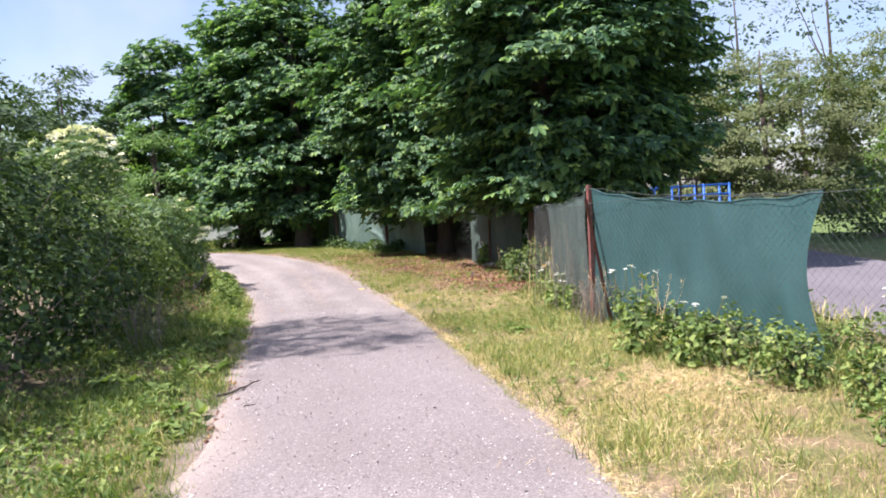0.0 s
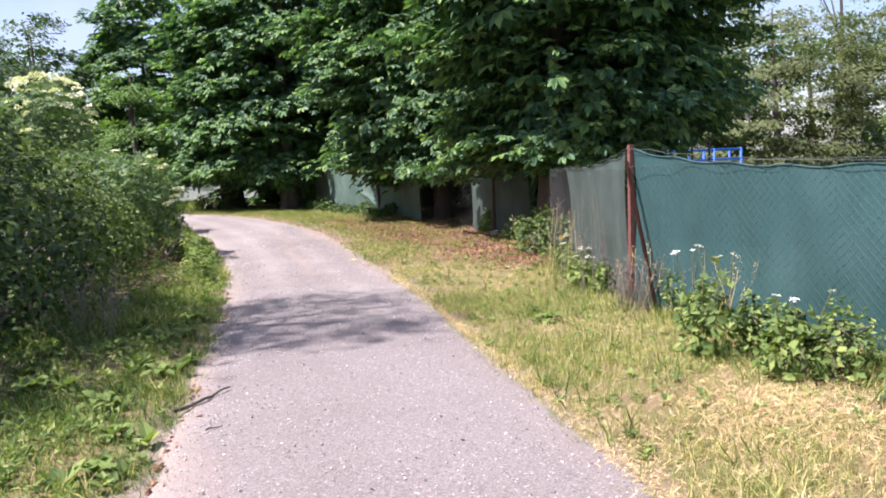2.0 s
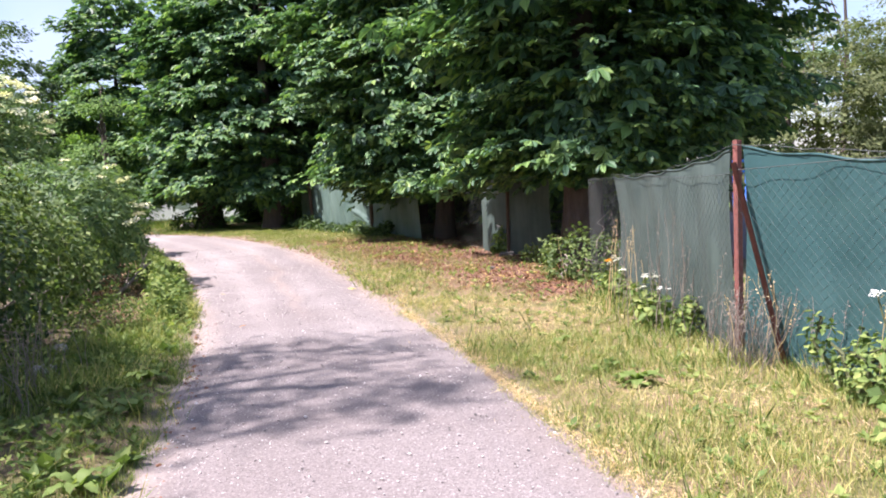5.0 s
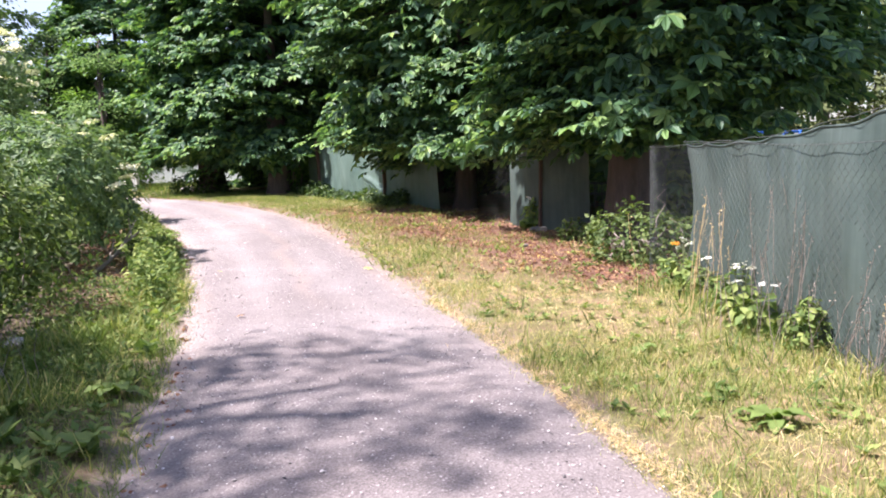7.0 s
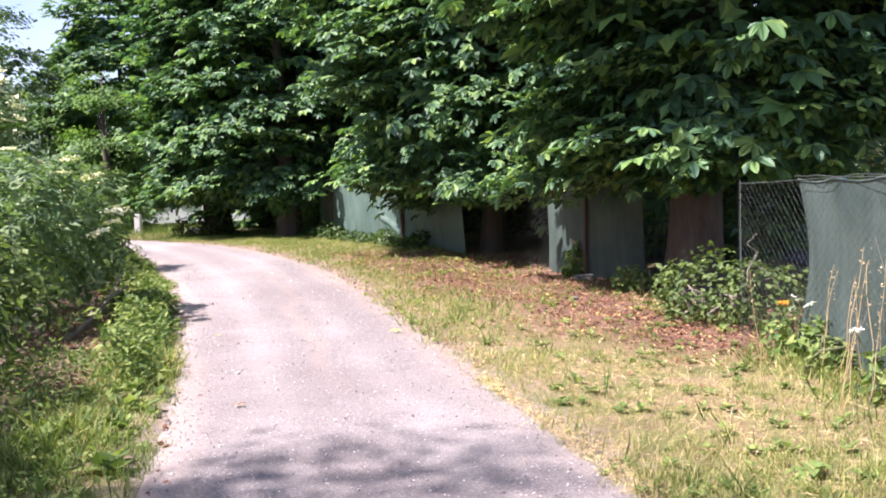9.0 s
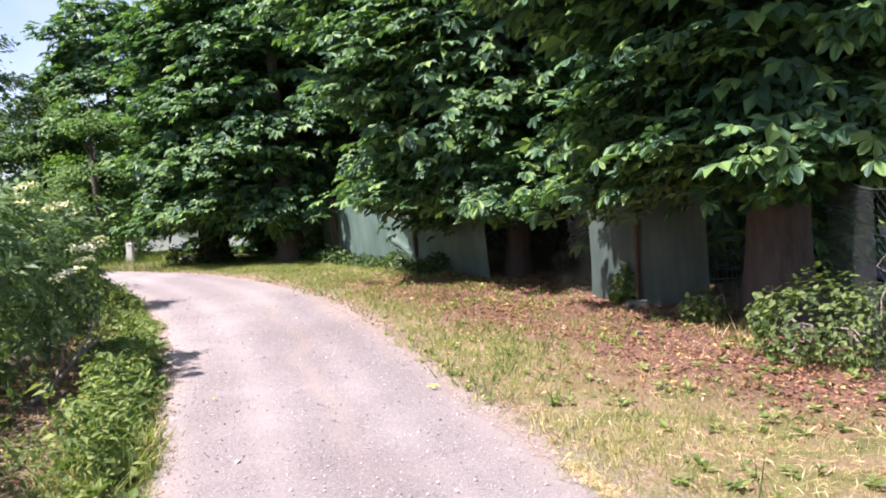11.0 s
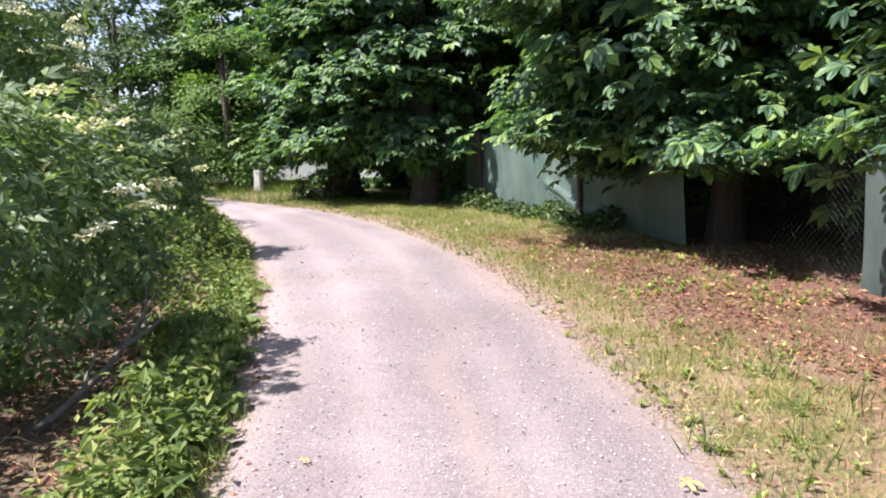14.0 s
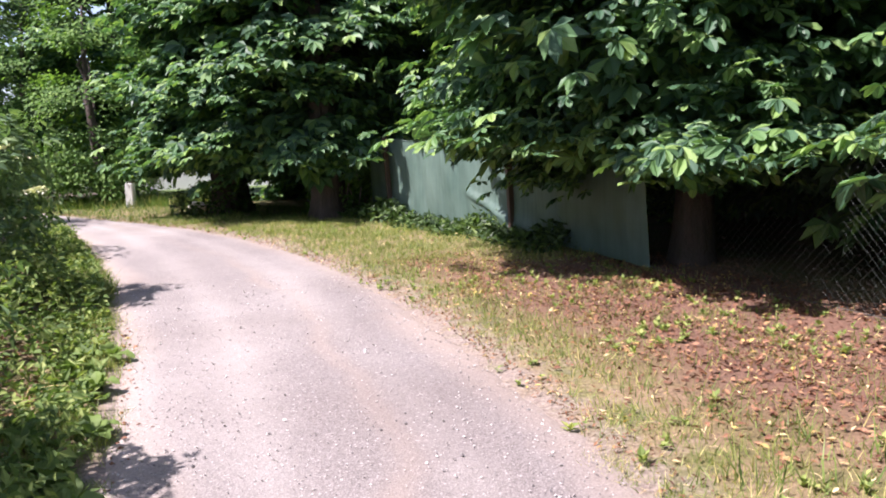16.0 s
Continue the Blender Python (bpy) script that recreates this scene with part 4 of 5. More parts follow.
angle_post("fence_post", *POST_C, 1.75, RUSTDARK, "dark rusty fence post set in a concrete block", (0.01, 0.02))
angle_post("fence_post", *POST_D, 1.62, RUSTDARK, "rusty reddish fence post in front of the faded net", (0.0, -0.03), 0.085)
angle_post("fence_post", *POST_E, 1.68, RUSTDARK, "rusty dark fence post at the net's end", (0.0, -0.05), 0.085)
for q, s in ((POST_C, 0), (POST_D, 1)):
    ob = part("concrete_block", bm_mesh("concrete block", box(0, 0, 0.04, 0.30, 0.24, 0.14, 0.025, 2, 0.006, s), CONCRETE))
    ob.location = (q[0] - 0.04, q[1] - 0.05, float(ground_z(*q)) - 0.03)
    tagged(ob, "weathered grey concrete footing block of a fence post", "concrete block")


def net_sheet(name, pts, top, bottom, mat, label, seed, sag=0.07, ends=(0, 0), folds=()):
    """A hung net along a polyline of posts: scalloped top, ruffles, a thin body."""
    rg = R(seed)
    pts = np.asarray(pts, float)
    seg = np.concatenate([[0], np.cumsum(np.linalg.norm(np.diff(pts, axis=0), axis=1))])
    n, m = int(seg[-1] / 0.07) + 2, 26
    s = np.linspace(0, seg[-1], n)
    x, y = np.interp(s, seg, pts[:, 0]), np.interp(s, seg, pts[:, 1])
    tp, bt = np.interp(s, seg, top), np.interp(s, seg, bottom)
    k = np.clip(np.searchsorted(seg, s, side="right") - 1, 0, len(pts) - 2)
    u = (s - seg[k]) / (seg[k + 1] - seg[k])
    tp = tp - sag * np.sin(u * np.pi) ** 0.8 + 0.012 * np.sin(s * 9)
    v = np.linspace(0, 1, m)
    d = np.stack([np.gradient(x), np.gradient(y)], 1)
    d /= np.linalg.norm(d, axis=1)[:, None]
    nx, ny = -d[:, 1], d[:, 0]
    S, V = np.meshgrid(s, v, indexing="ij")
    ruf = 0.018 * np.sin(S * 4.3 + V * 2.2) + 0.014 * np.sin(S * 9.1 - V * 5) + 0.035 * np.sin(V * 3.1) * np.sin(S * 1.3 + 1)
    for a0, b0, a1, b1, deep in folds:
        w = np.clip((S - a0) / (a1 - a0), 0, 1)
        ruf = ruf + deep * np.exp(-((V - b0 - (b1 - b0) * w) / 0.035) ** 2) * np.sin(np.pi * w) ** 0.5
    pull = (ends[0] * np.exp(-S / 0.35) - ends[1] * np.exp(-(seg[-1] - S) / 0.35)) * np.sin(np.pi * V)
    X = x[:, None] + nx[:, None] * ruf + d[:, 0:1] * pull
    Y = y[:, None] + ny[:, None] * ruf + d[:, 1:2] * pull
    Z = ground_z(x, y)[:, None] + bt[:, None] + (tp - bt)[:, None] * V
    vv = np.stack([X, Y, Z], -1).reshape(-1, 3)
    back = vv + np.repeat(np.stack([nx, ny, nx * 0], 1), m, 0) * 0.003
    i, j = np.meshgrid(np.arange(n - 1), np.arange(m - 1), indexing="ij")
    f = np.stack([i * m + j, (i + 1) * m + j, (i + 1) * m + j + 1, i * m + j + 1], -1).reshape(-1, 4)
    ob = part(name, np_mesh(name, *join([(vv, f)]), mat, True))
    tagged(ob, label, "shade net")
    hem = np.stack([X[:, -1], Y[:, -1], Z[:, -1]], 1)
    part("hem", np_mesh("hem", *tube(hem, 0.011, 6, False), mat, True), ob)
    return ob


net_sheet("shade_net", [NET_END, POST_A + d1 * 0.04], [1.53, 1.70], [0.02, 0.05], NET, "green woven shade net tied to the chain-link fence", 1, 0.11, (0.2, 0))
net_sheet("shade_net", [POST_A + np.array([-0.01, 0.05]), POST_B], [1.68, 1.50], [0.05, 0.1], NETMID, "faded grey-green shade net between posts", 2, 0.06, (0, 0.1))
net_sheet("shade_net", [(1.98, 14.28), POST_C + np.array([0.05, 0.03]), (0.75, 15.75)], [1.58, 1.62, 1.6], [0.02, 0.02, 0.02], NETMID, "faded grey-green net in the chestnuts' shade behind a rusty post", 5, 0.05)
net_sheet("shade_net", [(-0.58, 18.66), POST_D, POST_E, (-4.75, 26.3)], [1.50, 1.55, 1.62, 1.6], [0.04, 0.08, 0.10, 0.05], NETPALE, "faded grey-green net between rusty posts under chestnuts", 4, 0.06,
          folds=((3.40, 0.10, 4.75, 0.44, 0.08), (3.45, 0.06, 4.3, 0.20, 0.04), (2.7, 0.08, 3.3, 0.16, 0.04), (3.5, 0.16, 4.1, 0.22, 0.025)))


def chain_link(name, pts, height, label, pitch=0.042):
    """Chain-link: zigzag wires woven side by side, with top and bottom line wires."""
    pts = np.asarray(pts, float)
    seg = np.concatenate([[0], np.cumsum(np.linalg.norm(np.diff(pts, axis=0), axis=1))])
    nz = int(height / pitch)
    out = []
    zz = np.linspace(0.04, height, nz + 1)
    for k in range(int(seg[-1] / pitch)):
        s = (k + 0.5) * pitch + (np.arange(nz + 1) % 2 * 2 - 1) * (1 - 2 * (k % 2)) * pitch / 2 * 1.02
        s = np.clip(s, 0, seg[-1])
        x, y = np.interp(s, seg, pts[:, 0]), np.interp(s, seg, pts[:, 1])
        out.append(tube(np.stack([x, y, ground_z(x, y) + zz], 1), 0.0012, 3, False))
    ob = part(name, np_mesh(name, *join(out), WIRE))
    tagged(ob, label, "wire fence", kind="stuff")
    for h in (0.06, height):
        s = np.linspace(0, seg[-1], 30)
        x, y = np.interp(s, seg, pts[:, 0]), np.interp(s, seg, pts[:, 1])
        part("line_wire", np_mesh("line wire", *tube(np.stack([x, y, ground_z(x, y) + h - 0.02 * np.sin(s * 1.7)], 1), 0.0028, 4, False), WIRE), ob)
    return ob


side = np.array([-0.05, -0.02])
chain_link("chain_link_fence", [NET_END + d1 * 4.2 + side, POST_A + side], 1.54, "galvanised chain-link wire fence in front of the green net")
chain_link("chain_link_fence", [POST_A + side, POST_B + side, POST_B + np.array([-0.15, 0.9])], 1.5, "sagging chain-link wire fence in front of the faded net")
chain_link("chain_link_fence", [(1.98, 14.28), (2.92, 13.1), POST_B + np.array([-0.15, 0.9])], 1.5, "dark chain-link wire fence under the chestnut")
chain_link("chain_link_fence", [(-0.58, 18.66), (0.75, 15.75)], 1.5, "dark chain-link wire fence under the chestnut")
angle_post("fence_post", *(NET_END + d1 * 3.2), 1.8, RUSTDARK, "dark rusty fence post carrying chain-link")

# ---- things beyond the fence and at the bend ----
frame_ob = thing("climbing_frame", "bright blue tubular steel frame standing beyond the yard", "metal frame", (9.1, 26.0, float(ground_z(10, 26))))
for px in (-1.35, -0.4, 0.5, 1.45):
    for py in (0, 1.2):
        part("post", np_mesh("post", *tube([(px, py, -0.05), (px, py, 1.55)], 0.045, 8), BLUE, True), frame_ob)
for pz in (1.15, 1.5):
    for py in (0, 1.2):
        part("rail", np_mesh("rail", *tube([(-1.4, py, pz), (1.5, py, pz)], 0.04, 8), BLUE, True), frame_ob)
    for px in (-1.35, 1.45):
        part("rail", np_mesh("rail", *tube([(px, 0, pz), (px, 1.2, pz)], 0.04, 8), BLUE, True), frame_ob)
rusty = thing("steel_rack", "rusty brown steel rack in front of the blue frame", "metal rack", (7.4, 23.0, float(ground_z(8.7, 23))))
for px, ph in ((-0.1, 1.75), (0.55, 2.0), (1.1, 1.75)):
    part("post", np_mesh("post", *tube([(px, 0, -0.05), (px, 0, ph)], 0.04, 6), RUSTDARK, True), rusty)
part("rail", np_mesh("rail", *tube([(-0.4, 0, 1.72), (1.2, 0, 1.76)], 0.035, 6), RUSTDARK, True), rusty)

bol = thing("marker_post", "squat white-painted concrete marker post on the grass", "bollard", (-12.85, 32.9, float(ground_z(0, 32.9))))
part("shaft", bm_mesh("shaft", box(0, 0, 0.36, 0.24, 0.24, 0.8, 0.03, 3, 0.004, 4), WHITEPAINT), bol)
part("cap", bm_mesh("cap", box(0, 0, 0.77, 0.20, 0.20, 0.06, 0.025, 2, 0.003, 5), CONCRETE), bol)

house = thing("house", "pale grey rendered house half hidden by the trees", "house", (-15.2, 49.0, 0.3))
house.rotation_euler = (0, 0, 0.15)
part("wall", bm_mesh("wall", box(0, 0, 1.9, 6.4, 6.0, 4.0, 0.02, 1), HOUSEWALL), house)
bm = bmesh.new()
vs = [bm.verts.new(c) for c in ((-3.9, -3.4, 3.8), (3.9, -3.4, 3.8), (3.9, 3.4, 3.8), (-3.9, 3.4, 3.8), (-3.9, 0, 6.2), (3.9, 0, 6.2))]
for q in ((0, 1, 5, 4), (2, 3, 4, 5), (0, 4, 3), (1, 2, 5), (3, 2, 1, 0)):
    bm.faces.new([vs[k] for k in q])
part("roof", bm_mesh("roof", bm, ROOFTILE), house)
for wx in (-2.3, -0.6, 1.1, 2.5):
    w = part("window", bm_mesh("window", box(wx, -3.02, 1.7, 0.95, 0.08, 1.3, 0.01, 1), WHITEPAINT), house)
    part("pane", bm_mesh("pane", box(wx, -3.07, 1.7, 0.75, 0.03, 1.1, 0.004, 1), GLASSDARK), w)

# ---- ground cover ----
def fence_x(y):
    """Where the fence stands beside the lane."""
    return np.interp(y, [-8, 2.35, 5.75, 9.35, 14.75, 21.75, 25.35, 27, 40], [7.0, 3.72, 2.42, 2.1, 1.2, -2.0, -4.25, -5.4, -12])


def hedge_x(y):
    """Foot of the hedge on the other side."""
    return lane_left(y) - np.interp(y, [-10, 4, 7, 9.5, 14, 22, 30], [1.9, 1.75, 1.55, 1.15, 1.1, 1.2, 1.4])


def surf_z(x, y):
    out = np.clip(np.maximum(lane_left(y) - x, x - lane_right(y)) / 0.5, 0, 1)
    return ground_z(x, y) + (smooth_noise(x * 2.1, y * 2.1, 1) * 0.018 + smooth_noise(x * 6, y * 6, 2) * 0.008 + 0.02) * out


def blade(seg_w=1.0):
    """A bent grass blade along +z that leans to +x, 1 high."""
    v = np.array([[0, -0.021, 0], [0, 0.021, 0], [0.10, 0.018, 0.5], [0.10, -0.018, 0.5], [0.42, 0.004, 0.95], [0.42, -0.004, 0.95]], float)
    v[:, 1] *= seg_w
    return v, np.array([[0, 1, 2, 3], [3, 2, 4, 5]])


BLADE = blade()
BLADE_FAR = (np.array([[0, -0.045, 0], [0, 0.045, 0], [0.3, 0.006, 0.95], [0.3, -0.006, 0.95]], float), np.array([[0, 1, 2, 3]]))


def tufts(rg, x, y, per, height, spread, mat, name, label, lean=0.45, lift=0.0, form=BLADE):
    """Grass in tufts: blades fan out from each foot; one sheet of stuff."""
    n = len(x)
    fx = np.repeat(x, per) + rg.normal(0, spread, n * per)
    fy = np.repeat(y, per) + rg.normal(0, spread, n * per)
    z = surf_z(fx, fy) - 0.012 + lift
    tilt = np.stack([rg.normal(0, lean, n * per), rg.normal(0, lean, n * per), np.ones(n * per)], 1)
    rot = frames_from(tilt, rg.uniform(0, 6.28, n * per))
    h = np.repeat(height * np.ones(n), per) * rg.uniform(0.45, 1.15, n * per)
    ob = part(name, np_mesh(name, *scatter(form, np.stack([fx, fy, z], 1), rot, h), mat))
    return tagged(ob, label, "grass", kind="stuff")


def right_verge(rg, n, y0, y1, extra=0.2):
    y = rg.uniform(y0, y1, n)
    a, b = lane_right(y) + 0.02, fence_x(y) + extra
    return a + (b - a) * rg.uniform(0, 1, n), y


rg = R(200)
# dry mown verge, nearest stretch dense
x, y = right_verge(rg, 8200, -4, 13, 0.5)
keep = rg.rand(len(x)) > 0.86 * litter_at(x, y)
edge = x - lane_right(y)
keep &= rg.rand(len(x)) < np.clip(edge / 0.35 + 0.12, 0, 1)
bare = smooth_noise(x * 2.3, y * 2.3, 21)
keep &= bare > -0.75
keep &= rg.rand(len(x)) < np.interp(y, [7.5, 9.5], [1, 0.5])
x, y = x[keep], y[keep]
hh = 0.09 + 0.05 * smooth_noise(x * 1.5, y * 1.5, 22) + 0.10 * np.clip(1 - (fence_x(y) - x) / 0.8, 0, 1)
tufts(rg, x, y, 12, np.clip(hh, 0.05, 0.3), 0.05, GRASS, "verge_grass", "sunburnt yellow-green mown verge grass")
x, y = right_verge(rg, 2800, -4, 8.5, 0.2)
keep = (smooth_noise(x * 1.7, y * 1.7, 61) + 0.5 * smooth_noise(x * 5, y * 5, 62) > 0.05) & (litter_at(x, y) < 0.4) & (x > lane_right(y) + 0.12)
tufts(rg, x[keep], y[keep], 9, 0.135, 0.05, GREENGOLD, "tall_grass", "taller yellow-green grass clumps in the verge", lean=0.35)
# fringe that creeps over both edges of the lane
y = rg.uniform(-3, 22, 2600)
x = lane_right(y) + rg.normal(0.05, 0.06, 2600)
keep = smooth_noise(x * 3.1, y * 3.1, 63) > np.interp(y, [7.5, 9.5], [-0.1, 0.55])
tufts(rg, x[keep], y[keep], 6, 0.07, 0.03, GRASS, "edge_grass", "short dry grass creeping over the lane's edge", lean=0.7)
y = rg.uniform(-3, 22, 2600)
x = lane_left(y) + rg.normal(-0.06, 0.06, 2600)
keep = smooth_noise(x * 2.3, y * 2.3, 64) > np.interp(y, [6, 10], [-0.05, 0.45])
tufts(rg, x[keep], y[keep], 7, 0.085, 0.035, LUSH, "edge_grass", "green grass creeping over the lane's edge", lean=0.65)
x, y = right_verge(rg, 7600, 13, 27, 0.3)
keep = (rg.rand(len(x)) > 0.88 * litter_at(x, y)) & (rg.rand(len(x)) < np.clip((x - lane_right(y)) / 0.7 - 0.1, 0, 1))
tufts(rg, x[keep], y[keep], 7, 0.10, 0.06, GREENGOLD, "verge_grass", "sunburnt yellow-green verge grass under the trees", form=BLADE_FAR)
y = rg.uniform(26, 36, 3200)
x = lane_right(y) + rg.uniform(0, 1, 3200) * 6
tufts(rg, x, y, 5, np.where(y > 32.5, 0.35, 0.14), 0.08, LUSH, "verge_grass", "bright green grass at the bend", form=BLADE_FAR)
# lush blades
x, y = right_verge(rg, 1500, -4, 14, 0.3)
w = np.clip(1 - (fence_x(y) - x) / 0.9, 0.08, 1) * (litter_at(x, y) < 0.5)
keep = rg.rand(len(x)) < w
tufts(rg, x[keep], y[keep], 9, 0.22, 0.06, LUSH, "tall_grass", "taller green grass along the fence foot")
y = rg.uniform(-4, 24, 3000)
x = lane_left(y) - 0.04 - rg.beta(1.0, 1.6, 3000) * np.where(y > 9, 0.65, lane_left(y) - hedge_x(y) + 0.2)
tufts(rg, x, y, 8, np.where(y > 10, 0.11, 0.135) * (1 + 0.6 * smooth_noise(x * 3, y * 3, 51)), 0.06, GREENGOLD, "verge_grass", "lush green grass beside the hedge")

x, y = right_verge(rg, 4200, 7, 25, 0.0)
keep = smooth_noise(x * 2.2, y * 2.2, 35) + 0.35 * smooth_noise(x * 6, y * 6, 36) > 0.15
tufts(rg, x[keep], y[keep], 8, 0.10, 0.05, GREENGOLD, "grass_tufts", "scattered fresh green grass tufts in the verge")

# loose straw: mown, lying flat
def lying(rg, x, y, size, mat, name, label, template=SINGLE_QUAD, tilt=0.22, lift=0.012, narrow=0.1):
    n = len(x)
    t = (template[0] * np.array([1, narrow, 1]), template[1])
    nrm = np.stack([rg.normal(0, tilt, n), rg.normal(0, tilt, n), np.ones(n)], 1)
    at = np.stack([x, y, surf_z(x, y) + lift + np.abs(rg.normal(0, 0.012, n))], 1)
    ob = part(name, np_mesh(name, *scatter(t, at, frames_from(nrm, rg.uniform(0, 6.28, n)), size * rg.uniform(0.5, 1.3, n)), mat))
    return tagged(ob, label, name.replace("_", " "), kind="stuff")


xs, ys = [], []
for cx, cy, sx, sy, n in ((2.35, 1.75, 0.42, 0.5, 4200), (2.15, 0.3, 0.4, 0.6, 1200), (1.65, 4.6, 0.5, 0.45, 700), (1.0, 7.2, 0.4, 0.7, 900), (0.7, 8.8, 0.5, 0.5, 700)):
    xs.append(rg.normal(cx, sx, n))
    ys.append(rg.normal(cy, sy, n))
lying(rg, np.concatenate(xs), np.concatenate(ys), 0.10, STRAW, "straw", "heaps of dry mown straw on the verge", lift=0.03, tilt=0.35, narrow=0.055)
x, y = right_verge(rg, 3200, -4, 14, 0.2)
lying(rg, x, y, 0.10, STRAW, "straw", "thin scatter of dry mown grass on the verge", narrow=0.06, tilt=0.3, lift=0.02)
y = rg.uniform(-3, 9, 8000)
x = lane_right(y) + 0.02 + np.abs(rg.normal(0, 0.10, 8000)) * (1 + 0.7 * smooth_noise(y * 2.1, y * 0, 74))
lying(rg, x, y, 0.06, STRAW, "straw", "straw bleached along the lane's edge", tilt=0.2)

x, y = right_verge(rg, 9000, -4, 12, 0.2)
keep = smooth_noise(x * 1.9, y * 1.9, 75) > 0.25
lying(rg, x[keep], y[keep], 0.085, THATCH, "thatch", "patches of brown dead thatch in the verge", narrow=0.07, tilt=0.35, lift=0.02)
y = rg.uniform(-4, 7.5, 2600)
x = lane_left(y) - 0.1 - rg.beta(1.2, 1.1, 2600) * 2.1
tufts(rg, x, y, 10, 0.15 * (1 + 0.5 * smooth_noise(x * 2, y * 2, 76)), 0.07, LUSH, "verge_grass", "thick lush grass between the lane and the brambles", lean=0.4)

# fallen leaves, husks and twigs under the chestnuts
x, y = rg.uniform(-5, 4, 60000), rg.uniform(8.5, 22, 60000)
keep = (rg.rand(len(x)) < litter_at(x, y) * np.clip(0.82 + 0.5 * smooth_noise(x * 2.6, y * 2.6, 81), 0.15, 1) + 0.015) & (x > lane_right(y) + 0.1)
x, y = x[keep], y[keep]
lying(rg, x, y, 0.055, LITTER, "leaf_litter", "thick reddish-brown fallen chestnut leaves and husks", SIMPLE, 0.5, 0.012, 0.75)
y = rg.uniform(9, 31, 2800)
lying(rg, lane_right(y) + 0.08 + np.abs(rg.normal(0, 0.28, 2800)), y, 0.042, LITTER, "leaf_litter", "reddish-brown leaf crumbs along the lane's edge", SIMPLE, 0.4, 0.012, 0.6)
y = rg.uniform(8.8, 24, 5200)
lying(rg, lane_left(y) - 0.55 - rg.uniform(0, 1, 5200) * 1.1, y, 0.06, LITTER, "leaf_litter", "brown leaf litter on bare soil under the elders", SIMPLE, 0.5, 0.012, 0.6)
y = rg.uniform(8.8, 16, 700)
lying(rg, lane_left(y) - 0.6 - rg.uniform(0, 1, 700) * 1.0, y, 0.3, STRAW, "dry_twigs", "thin dry twigs lying under the elders", SINGLE_QUAD, 0.2, 0.03, 0.03)
x, y = right_verge(rg, 1300, 9, 24, 0)
lying(rg, x, y, 0.055, STRAW, "leaf_litter", "pale dry leaf scraps under the chestnuts", SIMPLE, 0.4, 0.014, 0.5)

# small broad-leaved weeds
def rosettes(rg, x, y, per, size, up, mat, name, label, template=SIMPLE, category="weeds"):
    n = len(x)
    a = np.tile(np.linspace(0, 6.28, per, endpoint=False), n) + np.repeat(rg.uniform(0, 6.28, n), per) + rg.normal(0, 0.25, n * per)
    el = rg.uniform(0.2, 1.0, n * per) * up
    s = np.repeat(size * rg.uniform(0.6, 1.3, n), per) * rg.uniform(0.7, 1.2, n * per)
    ax = np.stack([np.cos(a) * np.cos(el), np.sin(a) * np.cos(el), np.sin(el)], 1)
    ay = np.stack([-np.sin(a), np.cos(a), a * 0], 1)
    rot = np.stack([ax, ay, np.cross(ax, ay)], -1)
    fx, fy = np.repeat(x, per), np.repeat(y, per)
    at = np.stack([fx, fy, surf_z(fx, fy) + rg.uniform(0, 0.04, n * per)], 1)
    ob = part(name, np_mesh(name, *scatter(template, at, rot, s), mat))
    return tagged(ob, label, category, kind="stuff")


x, y = right_verge(rg, 900, -4, 16, 0.1)
keep = smooth_noise(x * 1.3, y * 1.3, 31) > 0.25
rosettes(rg, x[keep], y[keep], 6, 0.06, 0.9, HERB, "weed_patch", "small green broad-leaved weeds in the verge")
x, y = right_verge(rg, 1300, 10, 27, 0.0)
keep = smooth_noise(x * 1.9, y * 1.9, 32) > 0.2
rosettes(rg, x[keep], y[keep], 7, 0.05, 1.3, SEEDLING, "weed_patch", "bright green seedlings among the fallen leaves")
y = rg.uniform(-4, 25, 1900)
x = lane_left(y) - 0.08 - rg.beta(1.3, 1.5, 1900) * np.where(y > 9, 0.55, lane_left(y) - hedge_x(y) - 0.05)
rosettes(rg, x, y, 7, np.where(rg.rand(1900) < 0.1, 0.13, 0.06), 1.15, HERB, "weed_patch", "lush green weeds between lane and hedge")


LANCE = leaflet(1.15, 0.52, 0.42, 0.25, 0.35)


def leafy_strip(rg, y0, y1, n, h0, size, a, b, mat, name, label):
    """Knee-high herbs: leaves layered up to an uneven top between two lines beside the lane."""
    y = rg.uniform(y0, y1, n)
    u = rg.beta(1.4, 1.2, n)
    x = a(y) + (b(y) - a(y)) * u
    top = h0 * (0.55 + 0.45 * u) * (1 + 0.95 * smooth_noise(x * 3.4, y * 3.4, 41))
    z = surf_z(x, y) + np.clip(top, 0.04, 1) * np.sqrt(rg.uniform(0.02, 1, n))
    nrm = np.array([0.15, -0.1, 0.9]) + rg.normal(0, 0.6, (n, 3))
    ob = part(name, np_mesh(name, *scatter(LANCE, np.stack([x, y, z], 1), frames_from(nrm, rg.uniform(0, 6.28, n)), size * rg.uniform(0.5, 1.4, n)), mat))
    return tagged(ob, label, "herbs", kind="stuff")


